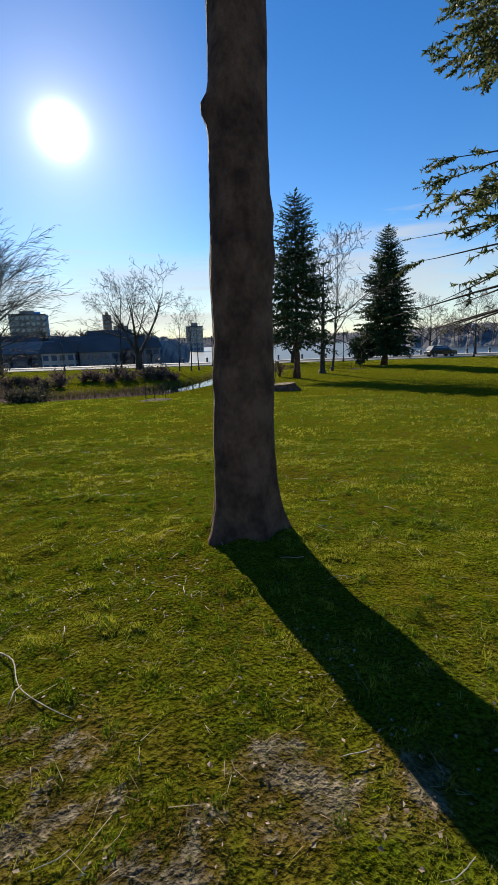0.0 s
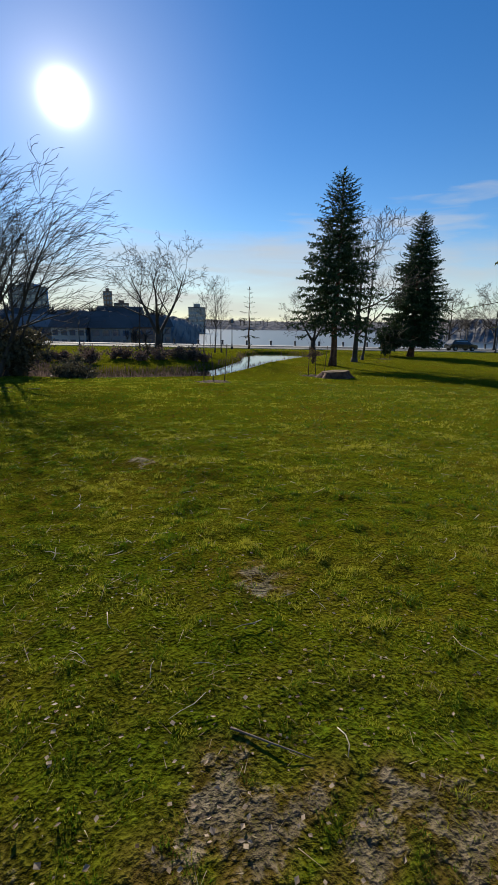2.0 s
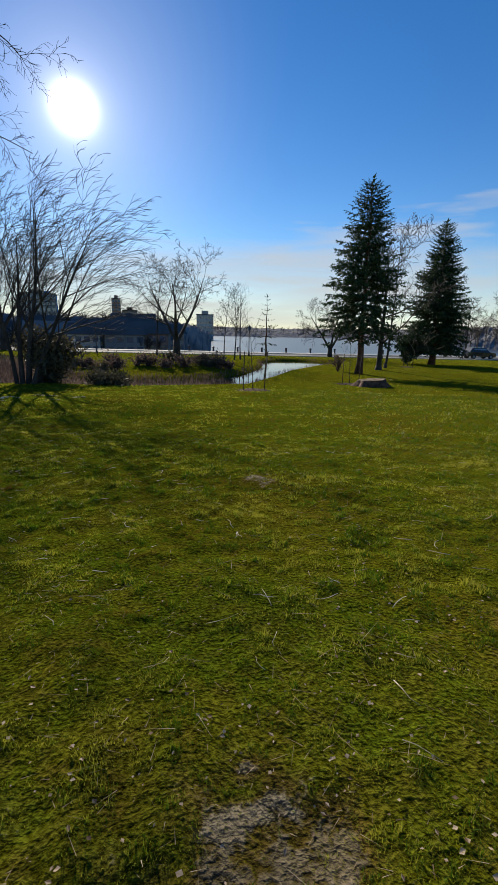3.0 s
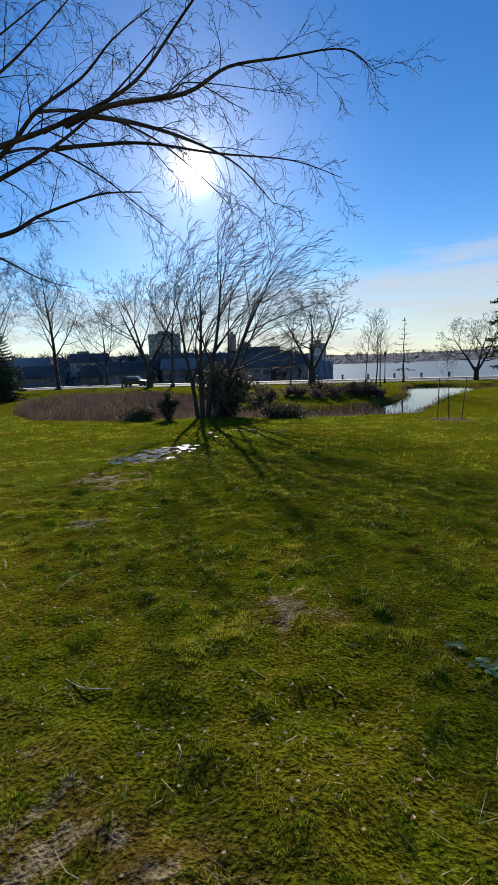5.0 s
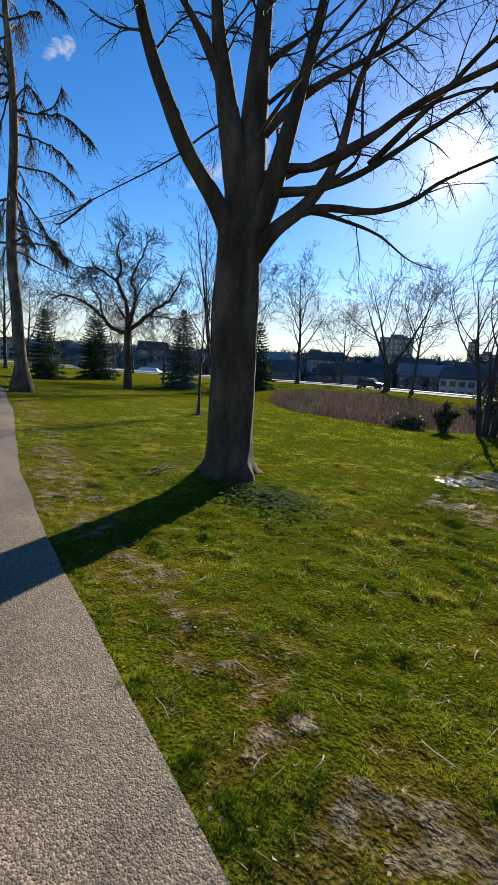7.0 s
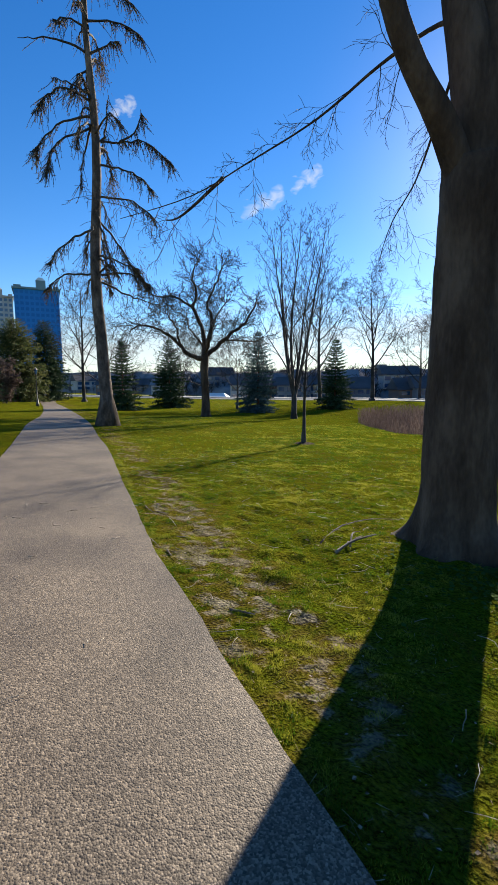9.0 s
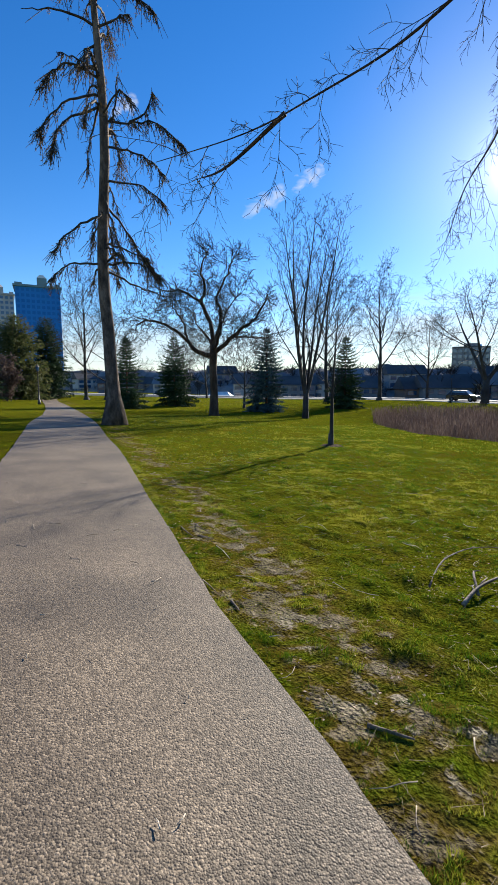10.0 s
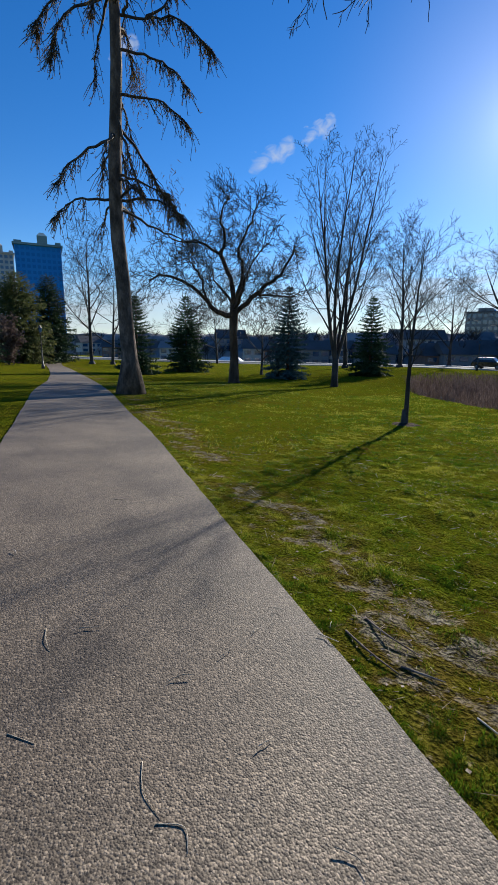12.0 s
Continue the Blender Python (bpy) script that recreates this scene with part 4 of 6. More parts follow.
# trees round the pond and the shore
for nm, lab, x, y, t, rad, S, sd in (
        ("plane_tree", "tall leafless plane tree by the shore road", -41.5, 66.5, 21.5, 0.42, PLANE, 71),
        ("round_tree", "small round leafless tree by the shore road", -38.5, 77.5, 14.5, 0.27, ROUND, 72),
        ("plane_tree", "broad leafless plane tree by the shore road", -26.4, 67.0, 19.5, 0.48, ROUND, 73),
        ("plane_tree", "slim leafless tree by the shore road", -22.4, 66.0, 18.0, 0.3, PLANE, 74),
        ("slim_tree", "slender leafless tree on the pond bank", -4.1, 58.5, 14.0, 0.13, THIN, 75),
        ("spreading_tree", "wide spreading leafless tree on the pond mound", -1.35, 55.2, 12.2, 0.42, ROUND, 76),
        ("slim_tree", "slender leafless tree on the pond bank", 4.1, 46.8, 8.8, 0.07, THIN, 77),
        ("slim_tree", "slender leafless tree on the pond bank", 5.3, 48.5, 9.4, 0.08, THIN, 78),
        ("slim_tree", "slender leafless tree on the pond bank", 6.1, 51.0, 9.0, 0.09, YOUNG, 79),
        ("round_tree", "round leafless tree on the lake shore", 19.3, 61.3, 8.3, 0.3, ROUND, 80),
        ("round_tree", "round leafless tree beside the road", 42.8, 67.5, 9.6, 0.22, ROUND, 81),
        ("round_tree", "round leafless tree beside the road", 49.5, 66.0, 10.3, 0.22, ROUND, 82),
        ("plane_tree", "tall leafless tree behind a fir", -44.5, 56.5, 20.0, 0.38, PLANE, 83),
        ("plane_tree", "tall leafless tree beside the distant path", -72.5, 33.6, 19.5, 0.36, PLANE, 84),
        ("round_tree", "spreading leafless tree beside the distant path", -70.0, 35.5, 14.5, 0.3, ROUND, 85),
        ("round_tree", "small leafless tree beyond the lawn", -40.5, 35.4, 8.2, 0.14, ROUND, 86),
        ("round_tree", "leafless tree at the far side of the lawn", -66.0, 52.0, 11.0, 0.2, ROUND, 87),
        ("round_tree", "leafless tree at the far side of the lawn", -82.0, 60.0, 12.0, 0.24, ROUND, 88),
        ("round_tree", "leafless tree at the far side of the lawn", -92.0, 52.0, 12.0, 0.24, ROUND, 89)):
    forked = sd in (73, 76, 80)
    bare_tree(nm, lab, x, y, t, rad * (0.6 if forked else 1), dict(S, kids=(7, 6, 4, 3)) if forked else S, sd, splay=0.62, stems=3 if forked else 1, fork=0.17 * t if forked else 0.0, group="bare trees round the pond")
conifer("small_conifer", "small airy conifer on the lake shore", 10.2, 60.3, 8.0, 1.7, 1.2, 91, 0.14, whorl=0.75, per=5, sub=5, tips=3, gaps=0.2)
conifer("fir_tree", "young dark fir on the lawn", -44.8, 24.2, 6.6, 1.8, 0.4, 92, 0.13, whorl=0.36, per=11, sub=15, tips=10, shape=0.85, gaps=0.12, fine=0.9, group="young firs on the lawn")
conifer("fir_tree", "young dark fir on the lawn", -48.8, 32.6, 8.0, 2.5, 0.3, 93, 0.13, whorl=0.36, per=11, sub=15, tips=10, shape=0.85, gaps=0.12, fine=0.9, group="young firs on the lawn")
conifer("blue_fir_tree", "young blue-grey fir on the lawn", -35.2, 33.0, 7.6, 2.1, 0.3, 94, 0.14, M_BLUESPRUCE, 0.36, 11, 15, 10, shape=0.85, gaps=0.12, fine=0.9, group="young firs on the lawn")
conifer("fir_tree", "young dark fir near the reed bed", -32.6, 42.2, 7.4, 2.2, 0.3, 95, 0.13, whorl=0.36, per=11, sub=15, tips=10, shape=0.85, gaps=0.12, fine=0.9, group="young firs on the lawn")
conifer("fir_tree", "old dark evergreen beside the distant path", -76.5, 25.4, 12.0, 4.6, 0.8, 96, 0.3, M_FIR, whorl=0.4, per=11, sub=12, tips=6, shape=0.5)
conifer("fir_tree", "old dark evergreen beside the distant path", -81.0, 31.5, 12.8, 3.6, 0.8, 97, 0.3, whorl=0.4, per=11, sub=12, tips=6, shape=0.5)
conifer("fir_tree", "old dark evergreen beside the distant path", -62.0, 16.4, 7.5, 2.6, 0.5, 98, 0.2, whorl=0.5, per=8, sub=8, tips=4, shape=0.5)
shrub("grey_bush", "leafless grey-brown bush by the distant path", -64.5, 20.0, 2.6, 6.4, 2600, M_REED, 99, 18, blade=0.3)
bare_tree("ash_tree", "leafless tree with many upright stems on the lawn", -27.6, 28.9, 18.2, 0.13, ASH, 101, stems=5, fork=1.9, splay=0.2)


def gnarled_tree(x, y):
    """A forked trunk with crooked arms; each arm is given as (across, back, up) from the foot."""
    r = random.Random(102)
    root = thing("apple_tree", "gnarled spreading leafless tree with forked dark trunk", "tree", (x, y, hz(x, y) - 0.1))
    right, back = Vector((0.69, 0.72, 0)), Vector((-0.72, 0.69, 0))
    t = Buf()
    t.tube([right * a + Vector((0, 0, z)) for a, z in ((0, -0.1), (0.0, 0.3), (0.02, 1.8), (-0.05, 3.4), (-0.02, 4.7), (0.05, 5.3))], [0.52, 0.36, 0.29, 0.27, 0.31, 0.22], 14, wob=0.2)
    part("trunk", t.mesh("trunk", M_MAPLE), root, "dark forked trunk")
    arms = [(0.2, [(0, 0, 4.6), (-1.2, -0.3, 4.8), (-1.8, -0.5, 5.5), (-3.0, -0.8, 6.4), (-4.4, -1.0, 6.9), (-5.4, -1.1, 6.6)]),
            (0.19, [(0, 0, 4.7), (1.1, 0.3, 5.7), (2.0, 0.2, 6.4), (3.1, 0.4, 7.3), (3.9, 0.6, 8.6), (4.0, 0.6, 9.2)]),
            (0.19, [(0, 0, 4.8), (-0.2, 0.3, 7.0), (-0.9, 0.2, 8.4), (-0.6, 0.4, 9.3), (-0.9, 0.3, 10.8), (-0.3, 0.4, 12.0)]),
            (0.15, [(0.05, 0, 5.0), (0.6, -0.4, 7.2), (0.3, -0.7, 8.6), (1.1, -0.9, 10.2), (1.4, -1.0, 11.0)]),
            (0.11, [(-0.9, 0.2, 8.4), (-2.3, 0.5, 9.3), (-3.4, 0.6, 9.2), (-4.6, 0.8, 9.8)]),
            (0.12, [(0, 0, 4.9), (-0.6, 1.5, 6.2), (-1.4, 2.8, 7.2), (-1.8, 4.0, 8.6)]),
            (0.12, [(0, 0, 4.9), (0.5, -1.6, 6.0), (0.9, -2.9, 7.0), (1.7, -3.8, 8.2)]),
            (0.1, [(1.1, 0.3, 5.8), (2.2, 1.2, 6.1), (3.6, 1.6, 6.0), (4.8, 1.8, 6.4)]),
            (0.09, [(-1.8, -0.5, 5.5), (-2.2, -0.3, 7.0), (-2.9, -0.2, 8.0), (-2.8, 0, 8.6)])]
    S = dict(MTWIG, segs=(5, 4, 3), kids=(6, 4), min_r=0.014, wild=(0.45, 0.45, 0.4), lift=(0.05, 0.05, 0.03), ratio=(0.55, 0.55))
    for rad, pts in arms:
        line = curve_through([right * a + back * b2 + Vector((0, 0, z)) for a, b2, z in pts], 4)
        line = [p + rand_dir(r) * 0.09 for p in line]
        n = len(line) - 1
        b, tw = Buf(), Buf()
        b.tube(line, [rad * (1 - 0.8 * i / n) for i in range(n + 1)], 8, wob=0.2)
        for k in range(n * 2):
            u = 0.2 + 0.8 * r.random()
            i = min(int(u * n), n - 1)
            dd = (line[i + 1] - line[i]).normalized()
            grow(tw, line[i].lerp(line[i + 1], u * n - i), (dd * 0.5 + rand_dir(r)).normalized(), r.uniform(0.9, 2.2), 0.021, 0, S, r)
        limb = part("limb", b.mesh("limb", M_MAPLE), root)
        tagged(part("twig_spray", tw.mesh("twig_spray", M_FARBARK), limb, "fine leafless twigs"), kind="stuff")


gnarled_tree(-32.8, 24.4)
bare_tree("young_tree", "slender leaning young tree in a mulch ring", -15.45, 14.05, 5.6, 0.075, YOUNG, 103, lean=(0.03, 0.03))


def larch():
    x, y = -26.3, 12.45
    r = random.Random(104)
    root = thing("larch_tree", "tall thin larch with sparse drooping brown branches", "tree", (x, y, hz(x, y) - 0.05))
    t = Buf()
    n = 16
    t.tube([Vector((0.1 * math.sin(i * 0.9), 0.1 * math.cos(i * 0.7), 23.0 * i / n)) for i in range(n + 1)], [(0.6 if i == 0 else 0.32) * (1 - 0.78 * i / n) for i in range(n + 1)], 14, wob=0.3)
    part("trunk", t.mesh("trunk", M_LARCHBARK), root, "straight flaking grey-brown trunk")
    limbs, leaf = Buf(), []
    across, deep = Vector((0.474, 0.88, 0)), Vector((-0.88, 0.474, 0))
    # each arm: (metres out from the trunk, height) along it, and how shaggy it is
    arms = [([(0, 7.1), (-1.1, 7.1), (-1.8, 6.8), (-2.3, 6.3)], 0.8), ([(0, 7.1), (1.4, 7.3), (2.4, 6.8)], 1.0), ([(0, 6.8), (1.0, 6.4), (1.8, 6.1), (2.9, 5.9)], 0.15),
            ([(0, 9.7), (0.8, 8.8), (1.3, 8.0), (2.3, 6.7)], 1.5), ([(0, 9.2), (-1.0, 8.7), (-1.7, 8.1), (-2.1, 7.5)], 0.8), ([(0, 8.0), (0.9, 7.8), (1.8, 7.5)], 0.9),
            ([(0, 10.6), (0.8, 10.6), (1.7, 10.5), (2.7, 9.9)], 0.8), ([(0, 12.0), (1.1, 11.9), (1.9, 11.7), (2.6, 11.2)], 0.9), ([(0, 12.9), (1.1, 13.0), (2.3, 13.2), (3.5, 12.4)], 1.5),
            ([(1.1, 13.0), (1.8, 13.5), (2.2, 14.6)], 0.7), ([(0, 13.5), (-1.1, 12.9), (-1.8, 12.2), (-2.0, 11.2)], 1.0), ([(0, 13.9), (-1.2, 13.5), (-2.1, 12.7), (-2.4, 12.0)], 1.0),
            ([(0, 14.5), (-1.0, 14.9), (-1.8, 14.5), (-2.3, 13.8)], 1.2), ([(0, 14.8), (-0.8, 15.1), (-1.5, 15.2)], 0.6), ([(0, 16.5), (-1.1, 16.8), (-2.0, 16.7), (-2.8, 16.5)], 0.05),
            ([(0, 16.4), (0.8, 17.0), (1.3, 17.2)], 0.9), ([(0, 17.7), (1.1, 18.0), (2.3, 17.6)], 1.4), ([(0, 17.5), (-0.7, 17.7), (-1.4, 17.5)], 1.1), ([(0, 15.9), (-0.5, 15.5), (-0.8, 14.8)], 0.8),
            ([(0, 19.2), (1.0, 19.3), (2.0, 18.8)], 1.2), ([(0, 19.5), (-1.1, 19.5), (-2.0, 18.9)], 1.2), ([(0, 20.8), (0.9, 20.8), (1.6, 20.3)], 1.0), ([(0, 21.3), (-0.9, 21.2), (-1.5, 20.7)], 1.0)]
    for turn, size, sparse in ((0.0, 1.0, 1.0), (1.25, 0.8, 0.45), (-1.1, 0.7, 0.4)):
        for pts, shag in arms:
            if turn and (shag < 0.5 or r.random() < 0.25):
                continue
            way = across * math.cos(turn) + deep * math.sin(turn)
            dz = r.uniform(-0.5, 0.3) if turn else 0.0
            line = curve_through([way * (q * size) + Vector((0, 0, z + dz)) for q, z in pts], 4)
            line = [p + rand_dir(r) * 0.05 for p in line]
            m = len(line) - 1
            limbs.tube(line, [0.06 * (1 - 0.8 * i / m) for i in range(m + 1)], 5, cap=False)
            ln = sum((line[i + 1] - line[i]).length for i in range(m))
            for k in range(int(ln * 26 * shag * sparse)):
                u = 0.22 + 0.78 * math.sqrt(r.random())
                i = min(int(u * m), m - 1)
                q = line[i].lerp(line[i + 1], u * m - i)
                hang = 0.12 + 0.85 * r.random() ** 1.6
                w = (Vector((0, 0, -1)) + rand_dir(r) * 0.6 + way * (0.3 if pts[-1][0] > 0 else -0.3)).normalized()
                tip = q + w * hang + Vector((0, 0, -0.12 * hang))
                mid = q.lerp(tip, 0.5) + rand_dir(r) * 0.07 + way * 0.03
                limbs.tube([q, mid, tip], [0.014, 0.012, 0.008], 3, cap=False)
                for j in range(6):
                    c = q.lerp(tip, r.random())
                    v2 = (rand_dir(r) + Vector((0, 0, -0.4))).normalized()
                    s2 = v2.cross(rand_dir(r)).normalized() * 0.018
                    leaf.append((c - s2, c + s2, c + v2 * r.uniform(0.05, 0.15)))
    for at, z, n2 in ((0.0, 14.0, 420), (0.8, 10.9, 320), (0.5, 15.9, 300), (1.9, 7.3, 260)):   # shaggy tufts
        for j in range(n2):
            c = across * (at + r.gauss(0, 0.16)) + deep * r.gauss(0, 0.2) + Vector((0, 0, z + r.gauss(0, 0.42)))
            v2 = (rand_dir(r) + Vector((0, 0, -1.2))).normalized()
            s2 = v2.cross(rand_dir(r)).normalized() * 0.014
            leaf.append((c - s2, c + s2, c + v2 * r.uniform(0.1, 0.25)))
    part("branchwork", limbs.mesh("branchwork", M_TWIG), root, "drooping leafless branches")
    part("needle_tuft", tris("needle_tuft", np.array([[tuple(a), tuple(b), tuple(c)] for a, b, c in leaf]), M_LARCH), root, "ochre shaggy tufts")


larch()


# ---- small things on the lawn ----
def staked_sapling(x, y, tall, seed, label):
    root = thing("staked_sapling", label, "sapling", (x, y, hz(x, y)), group="staked saplings")
    r = random.Random(seed)
    t, c = Buf(), Buf()
    grow(t, Vector((0, 0, -0.05)), Vector((0, 0, 1)), tall, 0.022, 0, dict(YOUNG, small_from=1, kids=(9, 4, 2)), r, small=c)
    part("trunk", t.mesh("trunk", M_TWIG), root)
    part("crown", c.mesh("crown", M_TWIG), root)
    for dx, lean in ((-0.42, 0.02), (0.5, 0.12)):
        b = Buf()
        b.tube([Vector((dx, 0, -0.1)), Vector((dx + lean, 0, 1.7))], [0.022, 0.02], 7)
        part("stake", b.mesh("stake", M_MAPLE), root)
    v, f = [Vector((0, 0, 0.07))], []
    for k in range(24):
        a = k / 24 * 6.283
        rr = 0.75 * (1 + 0.2 * r.uniform(-1, 1))
        v.append(Vector((math.cos(a) * rr, math.sin(a) * rr, 0.012)))
    f = [(0, 1 + k, 1 + (k + 1) % 24) for k in range(24)]
    part("mulch_ring", mesh_of("mulch_ring", v, f, M_MULCH, True), root, "ring of pale bark mulch")


staked_sapling(4.45, 19.4, 2.9, 111, "thin leafless sapling between two stakes in mulch")
staked_sapling(10.4, 24.2, 2.7, 112, "thin leafless sapling behind a cut stump")
staked_sapling(22.1, 42.6, 1.7, 113, "short leafless sapling tied between two stakes")


def mulch_mound(x, y, radius, seed):
    r = random.Random(seed)
    v, f = [Vector((x, y, hz(x, y) + 0.07))], []
    for ring, (rr, h) in enumerate(((0.5, 0.05), (1.0, 0.012))):
        for k in range(28):
            a = k / 28 * 6.283
            q = radius * rr * (1 + 0.18 * r.uniform(-1, 1))
            px, py = x + math.cos(a) * q, y + math.sin(a) * q
            v.append(Vector((px, py, hz(px, py) + h)))
    f = [(0, 1 + k, 1 + (k + 1) % 28) for k in range(28)] + [(1 + k, 29 + k, 29 + (k + 1) % 28, 1 + (k + 1) % 28) for k in range(28)]
    tagged(new("mulch_ring", mesh_of("mulch_ring", v, f, M_MULCH, True)), "low ring of bark mulch round a young tree", "mulch", kind="stuff")


mulch_mound(-15.45, 14.05, 0.36, 5)


def stump():
    x, y = 11.1, 22.6
    root = thing("tree_stump", "broad low tree stump with pale sawn top", "stump", (x, y, hz(x, y)))
    n = 28
    v, f = [], []
    prof = ((-0.05, 1.18), (0.1, 1.0), (0.24, 0.86), (0.36, 0.8))
    for z, s in prof:
        for k in range(n):
            a = k / n * 6.283
            rr = 0.75 * s * (1 + 0.13 * math.sin(a * 5 + 1) * (1.4 - z * 2) + 0.06 * noise.noise(Vector((math.cos(a) * 3, math.sin(a) * 3, z * 4))))
            v.append(Vector((math.cos(a) * rr * 1.15, math.sin(a) * rr, z + (0.05 * math.cos(a) if z > 0.3 else 0))))
    for i in range(len(prof) - 1):
        for k in range(n):
            f.append((i * n + k, i * n + (k + 1) % n, (i + 1) * n + (k + 1) % n, (i + 1) * n + k))
    part("bark", mesh_of("bark", v, f, M_BARK, True), root)
    top = [p + Vector((0, 0, 0.004)) for p in v[-n:]]
    part("sawn_top", mesh_of("sawn_top", top, [tuple(range(n))], M_STUMP), root, "pale weathered sawn wood")


stump()


def fallen_branch(name, label, pts, radius, seed, kids=3, material=None):
    r = random.Random(seed)
    b = Buf()
    line = curve_through([(x, y, hz(x, y) + radius * 0.8 + h) for x, y, h in pts], 4)
    n = len(line) - 1
    b.tube(line, [radius * (1 - 0.6 * i / n) for i in range(n + 1)], 7, wob=0.3)
    for k in range(kids):
        i = r.randrange(1, n)
        d = ((line[i + 1] - line[i - 1]).normalized() + rand_dir(r) * 0.9)
        d.z = abs(d.z) * 0.3
        ln = r.uniform(3, 9) * radius
        b.tube([line[i], line[i] + d * ln * 0.5, line[i] + d * ln + Vector((0, 0, -0.02))], [radius * 0.5, radius * 0.4, radius * 0.2], 5)
    tagged(new(name, b.mesh(name, material or M_PALETWIG)), label, "branch")


fallen_branch("fallen_branch", "forked dead branch lying on the grass by the maple", [(-8.62, 5.55, 0.0), (-8.6, 5.8, 0.05), (-8.55, 6.05, 0.06), (-8.5, 6.15, 0.04)], 0.017, 1, 2, M_STICK)
fallen_branch("fallen_branch", "short fork of a dead branch on the grass", [(-8.58, 5.75, 0.02), (-8.68, 5.95, 0.1), (-8.72, 6.08, 0.1)], 0.013, 2, 1, M_STICK)
fallen_branch("fallen_branch", "thin dead branch lying near the maple roots", [(-8.95, 5.75, 0.0), (-9.05, 6.3, 0.05), (-9.0, 6.9, 0.03), (-8.8, 7.3, 0.0)], 0.009, 3, 4, M_STICK)
fallen_branch("long_twig", "long pale bent twig lying on the grass", [(5.62, 0.56, 0.0), (5.78, 0.42, 0.02), (5.9, 0.2, 0.02), (6.08, 0.05, 0.01), (6.24, -0.03, 0.0)], 0.0045, 4, 0)
fallen_branch("stick", "short brown stick lying on bare soil", [(-8.52, 3.97, 0.0), (-8.32, 4.03, 0.0)], 0.011, 5, 0, M_STICK)
fallen_branch("stick", "dark stick lying at the path edge", [(-9.85, 4.36, 0.0), (-9.7, 4.3, 0.0)], 0.011, 6, 0, M_STICK)
fallen_branch("stick", "dark stick on muddy grass near the path", [(-11.55, 5.4, 0.0), (-11.35, 5.3, 0.02), (-11.15, 5.3, 0.0)], 0.007, 7, 1, M_STICK)
fallen_branch("stick", "dark stick on muddy grass near the path", [(-11.2, 5.15, 0.0), (-11.0, 5.2, 0.01)], 0.0065, 8, 1, M_STICK)
fallen_branch("fallen_branch", "thin dead branch lying beside a puddle", [(-5.9, 11.3, 0.0), (-5.6, 11.9, 0.12), (-5.3, 12.3, 0.02)], 0.013, 9, 3, M_STICK)
fallen_branch("fallen_branch", "thin dead branch lying across a puddle", [(-5.0, 10.6, 0.0), (-4.3, 10.9, 0.05), (-3.4, 11.1, 0.0)], 0.012, 10, 2, M_STICK)
fallen_branch("long_twig", "thin curved pale twig on the lawn", [(-2.25, 2.75, 0.0), (-2.1, 2.68, 0.01), (-1.95, 2.72, 0.0)], 0.0045, 11, 1)


for lab, rr, pts in (("long dry stick lying along the crumbling path edge", 0.006, [(-10.28, 4.45, 0.0), (-10.13, 4.4, 0.01), (-9.98, 4.36, 0.0)]),
                     ("thin dry stick lying on worn grass", 0.0045, [(-10.82, 5.08, 0.0), (-10.64, 5.0, 0.015), (-10.45, 4.92, 0.0)]),
                     ("thin dry stick lying on worn grass", 0.004, [(-10.15, 4.7, 0.0), (-10.05, 4.78, 0.01), (-9.95, 4.81, 0.0)]),
                     ("short brown stick lying on bare soil", 0.007, [(-11.55, 5.2, 0.0), (-11.36, 5.12, 0.012), (-11.18, 5.09, 0.0)]),
                     ("curved pale stick lying on bare soil", 0.006, [(-3.22, 2.27, 0.0), (-3.09, 2.25, 0.0), (-2.97, 2.29, 0.0)]),
                     ("short dark stick lying on bare soil", 0.006, [(-3.4, 2.44, 0.0), (-3.4, 2.56, 0.01)]),
                     ("short dark stick lying on bare soil", 0.009, [(-2.78, 2.22, 0.0), (-2.71, 2.17, 0.0)]),
                     ("straight pale stick lying on the lawn", 0.0055, [(4.1, 0.66, 0.01), (4.25, 0.58, 0.015), (4.42, 0.5, 0.01)]),
                     ("thin brown twig lying on the asphalt path", 0.0018, [(-11.6, 3.93, 0.022), (-11.5, 3.87, 0.024), (-11.38, 3.86, 0.022)]),
                     ("thin brown twig lying on the asphalt path", 0.002, [(-11.38, 3.84, 0.022), (-11.31, 3.9, 0.024), (-11.24, 3.86, 0.022)]),
                     ("short brown twig lying on the asphalt path", 0.0024, [(-12.64, 3.99, 0.022), (-12.54, 3.95, 0.028), (-12.44, 3.93, 0.022)]),
                     ("short brown twig lying on the asphalt path", 0.0024, [(-12.06, 3.62, 0.022), (-11.94, 3.68, 0.022)]),
                     ("small twig lying on the asphalt path", 0.0018, [(-14.4, 5.35, 0.022), (-14.28, 5.42, 0.03), (-14.2, 5.38, 0.022)])):
    fallen_branch("stick", lab, pts, rr, int(1000 * rr + 10 * abs(pts[0][0])), 1, M_STICK if rr > 0.0046 else M_PALETWIG)


